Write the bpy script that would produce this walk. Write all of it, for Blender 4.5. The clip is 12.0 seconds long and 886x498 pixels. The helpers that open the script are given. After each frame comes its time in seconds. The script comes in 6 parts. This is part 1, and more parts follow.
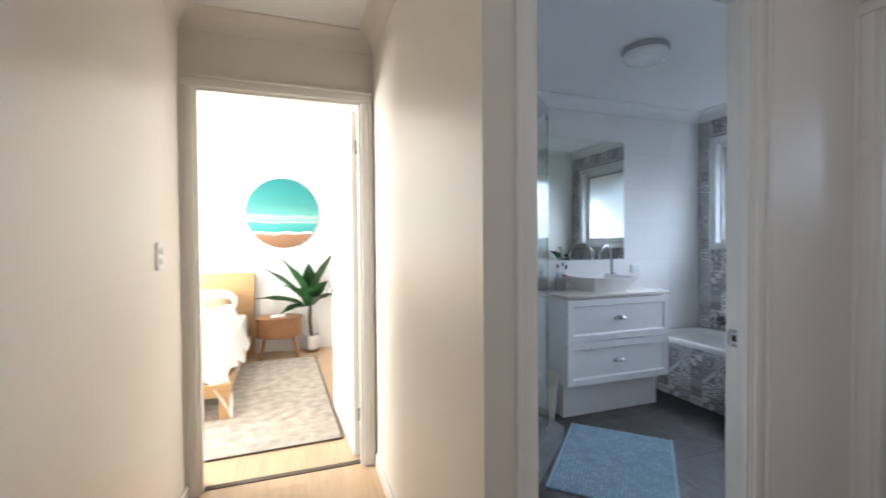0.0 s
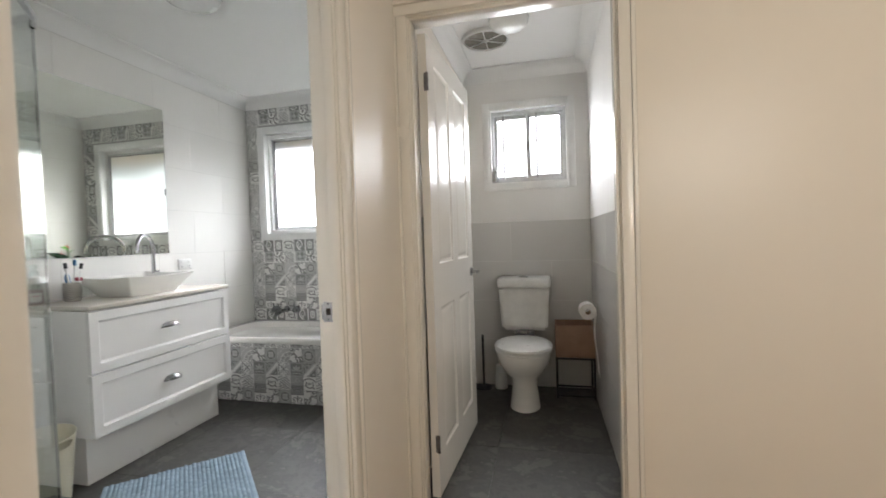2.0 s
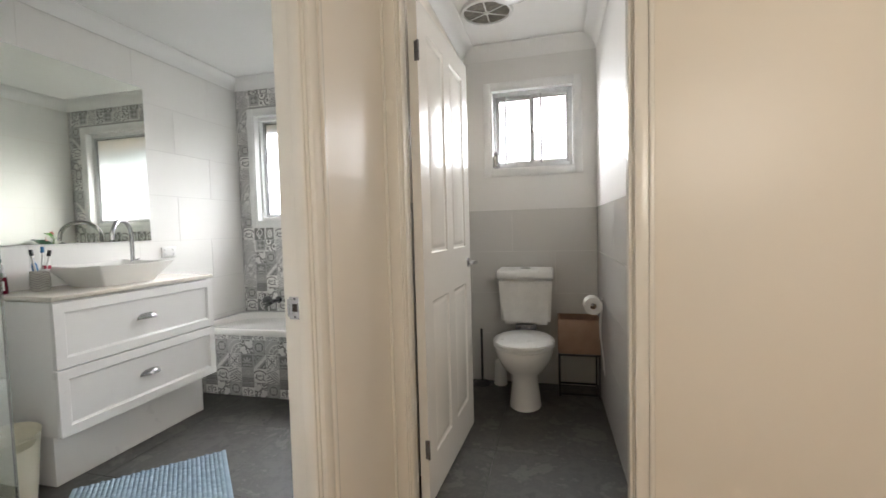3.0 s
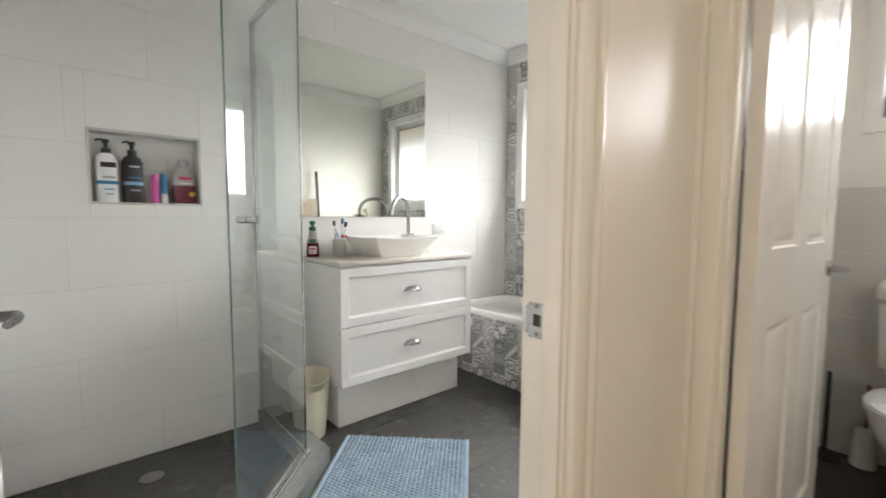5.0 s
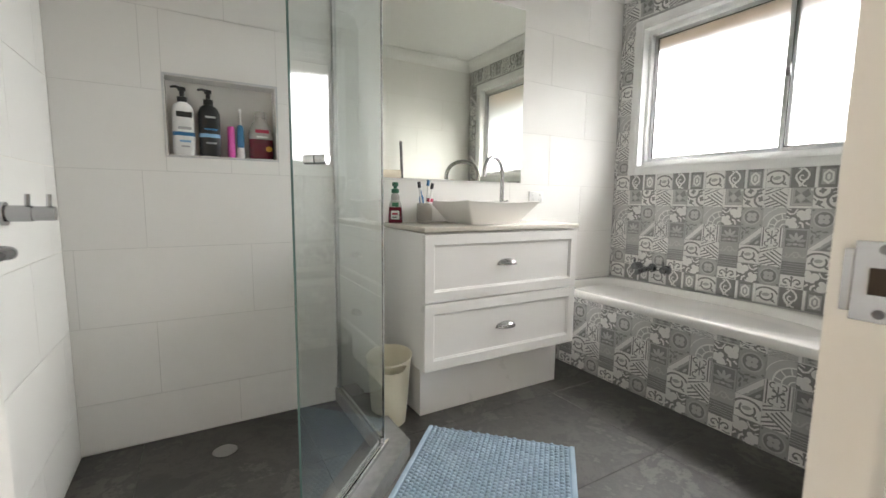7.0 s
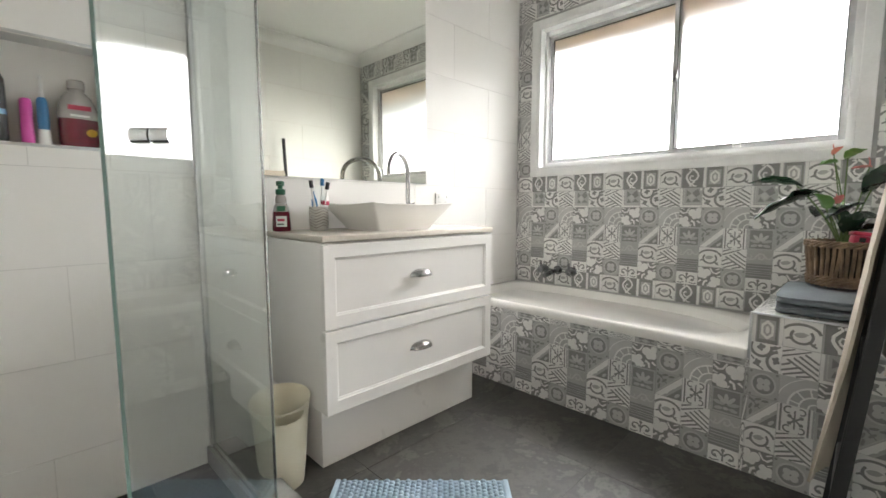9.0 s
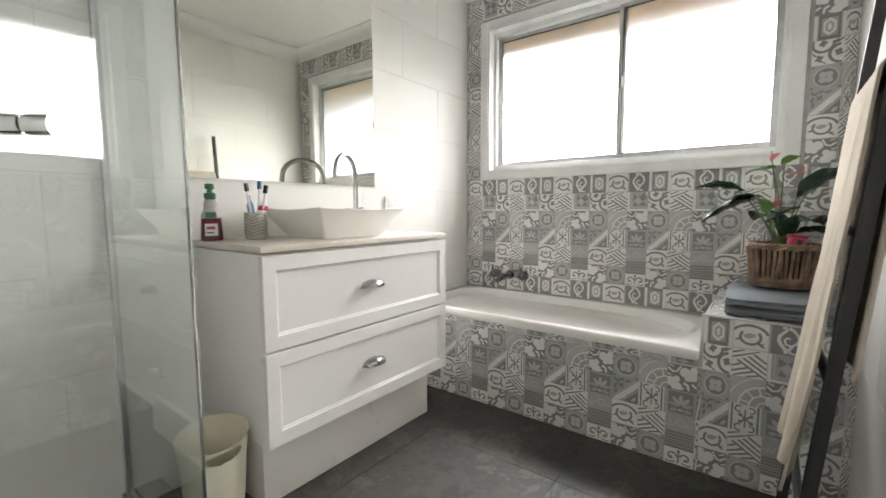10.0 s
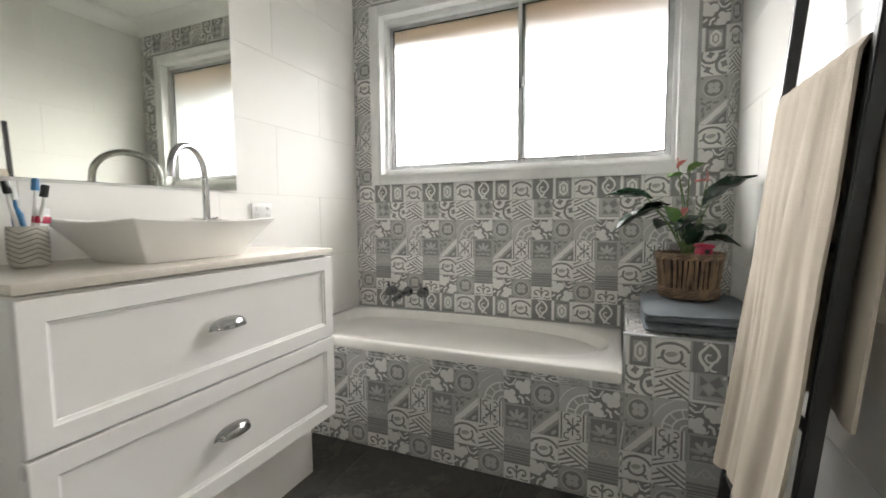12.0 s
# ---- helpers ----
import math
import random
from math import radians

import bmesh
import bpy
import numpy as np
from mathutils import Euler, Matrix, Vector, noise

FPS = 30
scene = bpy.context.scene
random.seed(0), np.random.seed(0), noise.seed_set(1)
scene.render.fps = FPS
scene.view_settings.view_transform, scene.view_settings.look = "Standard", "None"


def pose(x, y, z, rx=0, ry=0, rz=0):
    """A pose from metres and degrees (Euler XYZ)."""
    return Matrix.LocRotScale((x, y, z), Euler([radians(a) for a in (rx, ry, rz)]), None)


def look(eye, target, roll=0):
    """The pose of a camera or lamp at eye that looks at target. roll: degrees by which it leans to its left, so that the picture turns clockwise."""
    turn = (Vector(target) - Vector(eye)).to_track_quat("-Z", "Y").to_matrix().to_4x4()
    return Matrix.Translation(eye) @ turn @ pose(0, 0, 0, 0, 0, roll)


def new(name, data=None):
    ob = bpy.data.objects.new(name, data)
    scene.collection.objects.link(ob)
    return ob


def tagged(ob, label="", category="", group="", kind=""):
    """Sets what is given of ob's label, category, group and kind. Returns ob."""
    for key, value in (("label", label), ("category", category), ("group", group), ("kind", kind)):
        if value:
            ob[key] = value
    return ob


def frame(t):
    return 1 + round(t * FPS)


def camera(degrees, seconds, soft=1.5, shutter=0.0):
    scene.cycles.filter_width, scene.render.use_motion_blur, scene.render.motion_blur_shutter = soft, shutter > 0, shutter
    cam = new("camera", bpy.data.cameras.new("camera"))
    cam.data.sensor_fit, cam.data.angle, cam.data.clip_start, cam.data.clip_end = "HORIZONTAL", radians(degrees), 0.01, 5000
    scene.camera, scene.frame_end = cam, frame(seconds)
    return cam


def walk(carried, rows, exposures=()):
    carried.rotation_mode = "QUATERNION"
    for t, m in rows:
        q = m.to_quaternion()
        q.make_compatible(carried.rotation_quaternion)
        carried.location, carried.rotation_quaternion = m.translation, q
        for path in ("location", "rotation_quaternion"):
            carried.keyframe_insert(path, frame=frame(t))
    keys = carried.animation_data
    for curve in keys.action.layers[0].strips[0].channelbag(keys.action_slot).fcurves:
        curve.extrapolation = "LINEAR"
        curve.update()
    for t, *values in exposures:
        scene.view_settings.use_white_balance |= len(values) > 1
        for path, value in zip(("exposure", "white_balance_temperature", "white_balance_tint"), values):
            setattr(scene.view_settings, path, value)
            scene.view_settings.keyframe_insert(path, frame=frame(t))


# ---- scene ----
cam = camera(92.4, 12.0, shutter=0.4)
PATH = [
    (0, (0.044, 0.028, 1.27), (0.705, 1.915, 1.232), -0.4),
    (0.5, (0.088, 0.148, 1.257), (1.186, 1.819, 1.239), -0.5),
    (1, (0.196, 0.26, 1.197), (1.752, 1.516, 1.221), -1.4),
    (1.5, (0.25, 0.357, 1.202), (2.084, 1.154, 1.191), -1.8),
    (2, (0.272, 0.397, 1.151), (2.216, 0.864, 1.098), -1.9),
    (2.5, (0.344, 0.385, 1.143), (2.301, 0.785, 1.044), -1.7),
    (4.5, (0.769, 0.505, 1.116), (2.301, 1.783, 0.985), -0.0),
    (5, (0.836, 0.607, 1.113), (2.146, 2.11, 0.96), 0.3),
    (5.5, (0.924, 0.688, 1.116), (2.027, 2.347, 0.942), 0.4),
    (6, (0.973, 0.752, 1.082), (1.945, 2.489, 0.882), 0.5),
    (6.5, (0.976, 0.837, 1.029), (1.942, 2.574, 0.809), 0.6),
    (8.5, (1.059, 1.135, 0.978), (2.366, 2.635, 0.767), 0.2),
    (9, (1.093, 1.198, 0.982), (2.499, 2.606, 0.784), 0.0),
    (9.5, (1.115, 1.241, 0.986), (2.602, 2.565, 0.797), -0.1),
    (10, (1.146, 1.302, 0.992), (2.727, 2.513, 0.805), -0.2),
    (10.5, (1.197, 1.347, 0.987), (2.853, 2.454, 0.813), -0.2),
    (11, (1.292, 1.413, 0.985), (3.02, 2.406, 0.815), -0.4),
    (11.5, (1.37, 1.481, 0.982), (3.157, 2.363, 0.816), -0.4),
    (12, (1.417, 1.493, 1.0), (3.256, 2.263, 0.845), -0.4),
]
EXPOSURES = [(0.0, -0.48, 5200, 10), (0.5, -0.45, 5150, 10), (1.0, -0.26, 5350, 10), (1.5, 0.06, 6150, 10), (2.0, 0.17, 6450, 10), (2.7, 0.22, 6550, 10),
             (4.5, 0.48, 6650, 10), (5.5, 0.44, 6750, 10), (6.5, 0.34, 6800, 10), (8.4, 0.45, 6850, 10), (9.5, 0.47, 6850, 10), (12.0, 0.20, 6900, 10)]
walk(cam, [(t, look(eye, target, roll)) for t, eye, target, roll in PATH], EXPOSURES)

# plan, in metres
YN, XE, XW, YS = 2.936, 3.55, 0.56, 1.055      # tiled faces of the bathroom
YH = 0.965                                     # hall face of the bathroom's door wall
XH = 0.475                                     # corridor's right wall
XL = -0.48                                     # corridor's left wall
YB = 2.43                                      # wall with the bedroom door
XT = 1.93                                      # hall face of the toilet's door wall
TY0, TY1 = 0.07, 0.985                         # toilet room
ZC = 2.41                                      # ceilings
BW, BE, BN = -3.3, 1.6, 5.33                   # bedroom
YBACK = -2.6                                   # hall behind the start

# ---- light ----
world = bpy.data.worlds.new("sky")
scene.world = world
world.use_nodes = True
wn = world.node_tree
sky = wn.nodes.new("ShaderNodeTexSky")
sky.sky_type, sky.sun_disc = "NISHITA", False
sky.sun_elevation, sky.sun_rotation = radians(48), radians(-60)
wn.links.new(sky.outputs[0], wn.nodes["Background"].inputs[0])
wn.nodes["Background"].inputs[1].default_value = 0.1
sun = new("sun", bpy.data.lights.new("sun", "SUN"))
sun.data.energy, sun.data.angle, sun.data.color = 2.5, radians(0.6), (1, 0.95, 0.88)
sun.matrix_world = look((0, 0, 20), (7, -4, 12.5))


def window_light(name, eye, target, w, h, power, colour, spread):
    lamp = new(name, bpy.data.lights.new(name, "AREA"))
    lamp.data.shape, lamp.data.size, lamp.data.size_y = "RECTANGLE", w, h
    lamp.data.energy, lamp.data.color, lamp.data.spread = power, colour, radians(spread)
    lamp.matrix_world = look(eye, target)
    return lamp


DAY = (0.945, 0.967, 1.0)
# sky light coming down through the frosted windows, and bedroom and hall lamps at openings out of view
window_light("bathroom_window_light", (4.22, 2.45, 1.60), (3.60, 2.31, 0.92), 3.0, 1.14, 114, DAY, 120)
window_light("toilet_window_light", (4.06, 0.50, 1.70), (3.32, 0.50, 1.03), 0.72, 1.10, 40, DAY, 150)
# warm bedroom daylight, its window assumed in the unseen west wall
window_light("bedroom_window_light", (BW + 0.05, 4.0, 1.5), (0, 3.8, 1.2), 1.8, 1.3, 560, (1.0, 0.87, 0.68), 180)
# added fill for hall and vanity, placed for the sheen on the opposite wall
window_light("hall_fill_light", (XL - 0.06, -0.95, 1.77), (1.0, -0.75, 1.50), 1.0, 0.82, 20, (1.0, 0.91, 0.79), 175)


# ---- materials ----
def material(name, base, rough=0.5, metal=0.0, second=None, scale=6.0, amount=0.5, fine=90.0, bump=0.1, bump_scale=None,
             coat=0.0, random_value=0.0, island=False, detail=4.0, spec=0.5, stretch=(1, 1, 1), rough_var=0.08):
    m = bpy.data.materials.new(name)
    m.use_nodes = True
    nt = m.node_tree
    b = nt.nodes["Principled BSDF"]
    n, l = nt.nodes.new, nt.links.new
    geo = n("ShaderNodeNewGeometry")
    mp = n("ShaderNodeMapping")
    mp.inputs["Scale"].default_value = stretch
    l(geo.outputs["Position"], mp.inputs["Vector"])
    big, small = n("ShaderNodeTexNoise"), n("ShaderNodeTexNoise")
    big.inputs["Scale"].default_value, small.inputs["Scale"].default_value = scale, fine
    big.inputs["Detail"].default_value, small.inputs["Detail"].default_value = detail, 3
    for t in (big, small):
        l(mp.outputs["Vector"], t.inputs["Vector"])
    mix = n("ShaderNodeMix")
    mix.data_type = "RGBA"
    second = second or tuple(c * 0.88 for c in base)
    mix.inputs["A"].default_value, mix.inputs["B"].default_value = (*base, 1), (*second, 1)
    ramp = n("ShaderNodeMapRange")
    ramp.inputs["From Min"].default_value, ramp.inputs["From Max"].default_value = 0.5 - 0.3 * amount, 0.5 + 0.3 * amount
    add = n("ShaderNodeMath")
    add.operation = "MULTIPLY_ADD"
    l(small.outputs["Fac"], add.inputs[0])
    add.inputs[1].default_value = 0.25
    l(big.outputs["Fac"], add.inputs[2])
    sub = n("ShaderNodeMath")
    sub.operation = "SUBTRACT"
    l(add.outputs[0], sub.inputs[0])
    sub.inputs[1].default_value = 0.125
    l(sub.outputs[0], ramp.inputs["Value"])
    l(ramp.outputs[0], mix.inputs["Factor"])
    colour = mix.outputs["Result"]
    if random_value:
        info = n("ShaderNodeObjectInfo")
        hsv = n("ShaderNodeHueSaturation")
        r = n("ShaderNodeMapRange")
        r.inputs["To Min"].default_value, r.inputs["To Max"].default_value = 1 - random_value, 1 + random_value
        l(geo.outputs["Random Per Island"] if island else info.outputs["Random"], r.inputs["Value"])
        l(r.outputs[0], hsv.inputs["Value"])
        l(colour, hsv.inputs["Color"])
        colour = hsv.outputs["Color"]
    l(colour, b.inputs["Base Color"])
    rr = n("ShaderNodeMapRange")
    rr.inputs["To Min"].default_value, rr.inputs["To Max"].default_value = max(0.02, rough - rough_var), min(1, rough + rough_var)
    l(big.outputs["Fac"], rr.inputs["Value"])
    l(rr.outputs[0], b.inputs["Roughness"])
    b.inputs["Metallic"].default_value = metal
    b.inputs["Coat Weight"].default_value = coat
    b.inputs["Coat Roughness"].default_value = 0.08
    b.inputs["Specular IOR Level"].default_value = spec
    if bump:
        bp = n("ShaderNodeBump")
        bp.inputs["Strength"].default_value, bp.inputs["Distance"].default_value = bump, 0.002
        src = small
        if bump_scale:
            src = n("ShaderNodeTexNoise")
            src.inputs["Scale"].default_value = bump_scale
            l(mp.outputs["Vector"], src.inputs["Vector"])
        l(src.outputs["Fac"], bp.inputs["Height"])
        l(bp.outputs[0], b.inputs["Normal"])
    return m


def glass(name, colour, rough=0.0, ior=1.45):
    m = bpy.data.materials.new(name)
    m.use_nodes = True
    b = m.node_tree.nodes["Principled BSDF"]
    b.inputs["Base Color"].default_value = (*colour, 1)
    b.inputs["Transmission Weight"].default_value, b.inputs["Roughness"].default_value, b.inputs["IOR"].default_value = 1, rough, ior
    return m


M_HALL = material("hall_paint", (0.75, 0.70, 0.625), 0.31, second=(0.735, 0.685, 0.61), scale=1.6, amount=2, fine=60, bump=0.05, bump_scale=35, rough_var=0.004, spec=0.3)
M_WHITE = material("white_wall_paint", (0.80, 0.79, 0.77), 0.55, second=(0.76, 0.75, 0.73), scale=3, amount=1, bump=0.06, bump_scale=50)
M_CEIL = material("ceiling_paint", (0.84, 0.835, 0.82), 0.7, second=(0.82, 0.815, 0.80), scale=2, amount=1, bump=0.05)
M_TRIM = material("gloss_trim_paint", (0.80, 0.77, 0.71), 0.24, second=(0.76, 0.73, 0.67), scale=4, amount=1, bump=0.05, bump_scale=25)
M_DOOR = material("gloss_door_paint", (0.80, 0.78, 0.74), 0.22, second=(0.77, 0.75, 0.71), scale=4, amount=1, bump=0.06, bump_scale=22)
M_TILE = material("cream_wall_tile", (0.82, 0.81, 0.785), 0.11, second=(0.80, 0.79, 0.76), scale=3, amount=1, bump=0.05, bump_scale=9, random_value=0.01, rough_var=0.02, spec=0.13)
M_GROUT = material("light_grout", (0.68, 0.67, 0.64), 0.85, scale=20, bump=0.2)
M_TGROUT = material("grey_grout", (0.42, 0.42, 0.41), 0.85, scale=20, bump=0.2)
def slate(name):
    """Dark slate-look porcelain: flaky patches with crisp edges over a fine grain."""
    m = bpy.data.materials.new(name)
    m.use_nodes = True
    nt = m.node_tree
    n, l = nt.nodes.new, nt.links.new
    b = nt.nodes["Principled BSDF"]
    geo, info = n("ShaderNodeNewGeometry"), n("ShaderNodeObjectInfo")
    shift = n("ShaderNodeVectorMath")
    shift.operation = "MULTIPLY_ADD"
    l(info.outputs["Random"], shift.inputs[0])
    shift.inputs[1].default_value = (7, 5, 3)
    l(geo.outputs["Position"], shift.inputs[2])
    outs = []
    for scale, detail, rough, distort in ((3.0, 12, 0.74, 0.35), (9, 8, 0.7, 0.4), (60, 4, 0.6, 0)):
        t = n("ShaderNodeTexNoise")
        t.inputs["Scale"].default_value, t.inputs["Detail"].default_value, t.inputs["Roughness"].default_value, t.inputs["Distortion"].default_value = scale, detail, rough, distort
        l(shift.outputs[0], t.inputs["Vector"])
        outs.append(t.outputs["Fac"])
    mix = n("ShaderNodeMix")
    mix.inputs["Factor"].default_value = 0.3
    l(outs[0], mix.inputs["A"])
    l(outs[1], mix.inputs["B"])
    cr = n("ShaderNodeValToRGB")
    stops = ((0.30, (0.024, 0.023, 0.021)), (0.415, (0.039, 0.037, 0.033)), (0.445, (0.066, 0.061, 0.055)), (0.480, (0.060, 0.056, 0.050)), (0.505, (0.045, 0.043, 0.039)), (0.530, (0.052, 0.050, 0.045)), (0.558, (0.098, 0.091, 0.082)), (0.62, (0.081, 0.076, 0.068)), (0.72, (0.171, 0.161, 0.146)))
    while len(cr.color_ramp.elements) < len(stops):
        cr.color_ramp.elements.new(0.5)
    for el, (p, c) in zip(cr.color_ramp.elements, stops):
        el.position, el.color = p, (*c, 1)
    l(mix.outputs["Result"], cr.inputs["Fac"])
    l(cr.outputs[0], b.inputs["Base Color"])
    rr = n("ShaderNodeMapRange")
    rr.inputs["To Min"].default_value, rr.inputs["To Max"].default_value = 0.30, 0.60
    l(outs[1], rr.inputs["Value"])
    l(rr.outputs[0], b.inputs["Roughness"])
    bp = n("ShaderNodeBump")
    bp.inputs["Strength"].default_value, bp.inputs["Distance"].default_value = 0.35, 0.0015
    l(mix.outputs["Result"], bp.inputs["Height"])
    l(bp.outputs[0], b.inputs["Normal"])
    return m


M_FLOOR = slate("slate_floor_tile")
M_FGROUT = material("dark_grout", (0.085, 0.083, 0.08), 0.9, scale=20)
M_OAK = material("light_oak_floor", (0.50, 0.36, 0.22), 0.38, second=(0.42, 0.29, 0.17), scale=3, amount=0.8, fine=40, stretch=(14, 1.2, 14), random_value=0.10, bump=0.08)
M_WOOD = material("oak_furniture", (0.26, 0.125, 0.046), 0.42, second=(0.20, 0.095, 0.036), scale=3, fine=50, stretch=(1.5, 12, 12), bump=0.08)
M_PALE = material("pale_oak", (0.50, 0.32, 0.15), 0.42, second=(0.44, 0.27, 0.12), scale=3, fine=50, stretch=(1.5, 12, 12), bump=0.08)
M_VAN = material("vanity_lacquer", (0.84, 0.83, 0.81), 0.30, second=(0.82, 0.81, 0.79), scale=5, amount=1, bump=0.03)
M_STONE = material("cream_stone_top", (0.72, 0.68, 0.61), 0.20, second=(0.67, 0.625, 0.56), scale=60, amount=0.6, fine=260, bump=0.02)
M_CERAM = material("white_ceramic", (0.84, 0.83, 0.80), 0.10, second=(0.82, 0.81, 0.78), scale=4, amount=1, bump=0.0, rough_var=0.03)
M_ACRYL = material("white_bath_acrylic", (0.86, 0.845, 0.81), 0.16, second=(0.84, 0.825, 0.79), scale=4, amount=1, bump=0.0, rough_var=0.03)
M_CHROME = material("chrome", (0.72, 0.72, 0.72), 0.10, metal=1, scale=30, bump=0.0, rough_var=0.04)
M_STEEL = material("brushed_steel", (0.46, 0.46, 0.47), 0.22, metal=1, second=(0.44, 0.44, 0.45), scale=6, amount=1.5, bump=0.0, rough_var=0.03)
M_ALU = material("aluminium", (0.62, 0.63, 0.64), 0.34, metal=1, scale=20, bump=0.05)
M_WINF = material("white_window_frame", (0.84, 0.84, 0.83), 0.35, scale=5, bump=0.05)
M_SEAL = material("black_rubber", (0.02, 0.02, 0.02), 0.6, bump=0.1)
M_BLACK = material("matt_black_metal", (0.018, 0.018, 0.02), 0.48, scale=12, bump=0.08)
M_TOWEL = material("beige_towel", (0.45, 0.395, 0.33), 0.95, second=(0.40, 0.35, 0.285), scale=7, amount=0.8, fine=500, bump=0.8, bump_scale=420, spec=0.1)
M_GTOWEL = material("blue_grey_towel", (0.215, 0.24, 0.26), 0.95, second=(0.175, 0.195, 0.212), scale=9, fine=500, bump=0.8, bump_scale=420, spec=0.1)
M_MAT = material("blue_bath_mat", (0.355, 0.445, 0.52), 0.95, second=(0.29, 0.375, 0.445), scale=12, fine=400, bump=0.6, bump_scale=300, random_value=0.12, island=True, spec=0.1)
M_MATB = material("blue_mat_backing", (0.22, 0.30, 0.37), 0.95, scale=30, fine=300, bump=0.5, spec=0.1)
M_BIN = material("cream_plastic", (0.78, 0.74, 0.60), 0.38, second=(0.75, 0.70, 0.56), scale=6, bump=0.03)
M_LEAF = material("dark_glossy_leaf", (0.014, 0.038, 0.022), 0.26, second=(0.022, 0.055, 0.028), scale=18, fine=70, bump=0.15)
M_LEAFY = material("young_leaf", (0.11, 0.26, 0.05), 0.35, second=(0.08, 0.20, 0.04), scale=18, bump=0.1)
M_BLEAF = material("bedroom_leaf", (0.030, 0.095, 0.022), 0.4, second=(0.016, 0.05, 0.015), scale=12, bump=0.1)
M_STEM = material("plant_stem", (0.10, 0.16, 0.05), 0.5, scale=20)
M_TRUNK = material("plant_trunk", (0.13, 0.10, 0.06), 0.8, scale=30, bump=0.4)
M_SPATHE = material("pink_red_spathe", (0.60, 0.12, 0.12), 0.35, second=(0.55, 0.20, 0.18), scale=20)
M_RED = material("red_wrapper", (0.40, 0.02, 0.06), 0.35, scale=30)
M_SOIL = material("potting_soil", (0.03, 0.022, 0.015), 0.95, scale=60, bump=1)
M_WICKER = material("brown_wicker", (0.26, 0.17, 0.105), 0.6, second=(0.13, 0.085, 0.055), scale=25, amount=0.6, fine=160, bump=0.4, random_value=0.25)
M_DUVET = material("white_linen", (0.80, 0.78, 0.75), 0.9, second=(0.76, 0.74, 0.71), scale=5, fine=200, bump=0.3, spec=0.1)
M_PILLOW = material("brown_cushion", (0.38, 0.26, 0.17), 0.9, scale=10, bump=0.4, spec=0.1)
M_RUG = material("faded_rug", (0.50, 0.45, 0.385), 0.95, second=(0.31, 0.275, 0.24), scale=13, amount=0.7, fine=60, detail=8, bump=0.6, spec=0.1)
M_FRINGE = material("rug_edge", (0.10, 0.08, 0.06), 0.95, scale=30)
M_LAMP = material("opal_lamp_cover", (0.82, 0.82, 0.80), 0.25, scale=5, bump=0.0)
M_GREYRING = material("grey_plastic", (0.42, 0.42, 0.42), 0.4, scale=8)
M_MESH = material("dusty_vent_mesh", (0.25, 0.23, 0.20), 0.8, second=(0.17, 0.16, 0.14), scale=40, bump=0.5, bump_scale=300)
M_PLAST = material("white_plastic", (0.80, 0.80, 0.78), 0.3, scale=8, bump=0.0)
M_DARKP = material("black_plastic", (0.015, 0.015, 0.016), 0.3, scale=20, bump=0.0)
M_BLUE = material("blue_plastic", (0.03, 0.17, 0.36), 0.35, scale=20, bump=0.0)
M_LBLUE = material("pale_blue_band", (0.22, 0.42, 0.62), 0.4, scale=20, bump=0.0)
M_PINK = material("pink_plastic", (0.62, 0.08, 0.36), 0.35, scale=20, bump=0.0)
M_REDLIQ = material("red_liquid_soap", (0.13, 0.005, 0.018), 0.12, scale=20, bump=0.0, coat=0.5)
M_CLEARB = material("pale_bottle_plastic", (0.42, 0.40, 0.38), 0.15, scale=20, bump=0.0, coat=0.5)
M_GREEN = material("dark_green_plastic", (0.01, 0.12, 0.06), 0.35, scale=20, bump=0.0)
M_ORANGE = material("orange_flower_mark", (0.75, 0.36, 0.03), 0.5, scale=20, bump=0.0)
M_CUP = material("grey_cup", (0.52, 0.50, 0.46), 0.6, scale=40, bump=0.2)
M_CUPL = material("cup_chevron", (0.22, 0.21, 0.19), 0.6, scale=40, bump=0.2)
M_BAMBOO = material("tan_felt_box", (0.36, 0.23, 0.16), 0.8, second=(0.31, 0.19, 0.13), scale=10, bump=0.3)
M_PAPER = material("toilet_paper", (0.82, 0.81, 0.79), 0.95, scale=20, bump=0.3, spec=0.1)
M_CARD = material("cardboard_core", (0.35, 0.26, 0.18), 0.9, scale=20)
M_BRICK = material("peach_render", (0.62, 0.42, 0.30), 0.85, second=(0.55, 0.36, 0.25), scale=8, bump=0.4)
M_GROUND = material("grass_ground", (0.08, 0.12, 0.04), 0.95, second=(0.06, 0.09, 0.03), scale=3, bump=0.6)
M_MIRROR = material("mirror_silver", (0.77, 0.78, 0.715), 0.015, metal=1, scale=2, bump=0.0, rough_var=0.005)
M_MIRROR.node_tree.nodes["Mix"].inputs["B"].default_value = (0.80, 0.81, 0.745, 1)
M_GLASS = glass("green_tinted_shower_glass", (0.93, 0.975, 0.96), 0.0, 1.5)
M_EDGE = material("green_glass_edge", (0.13, 0.22, 0.20), 0.15, scale=10, bump=0.0)
M_PANE = glass("frosted_pane", (0.98, 0.98, 0.98), 0.55, 1.25)
T_LIGHT = material("tile_light_glaze", (0.79, 0.78, 0.76), 0.35, second=(0.74, 0.73, 0.71), scale=25, amount=0.8, bump=0.05, random_value=0.06)
T_MID = material("tile_mid_glaze", (0.44, 0.435, 0.425), 0.35, second=(0.395, 0.39, 0.38), scale=25, amount=0.8, bump=0.05, random_value=0.06)
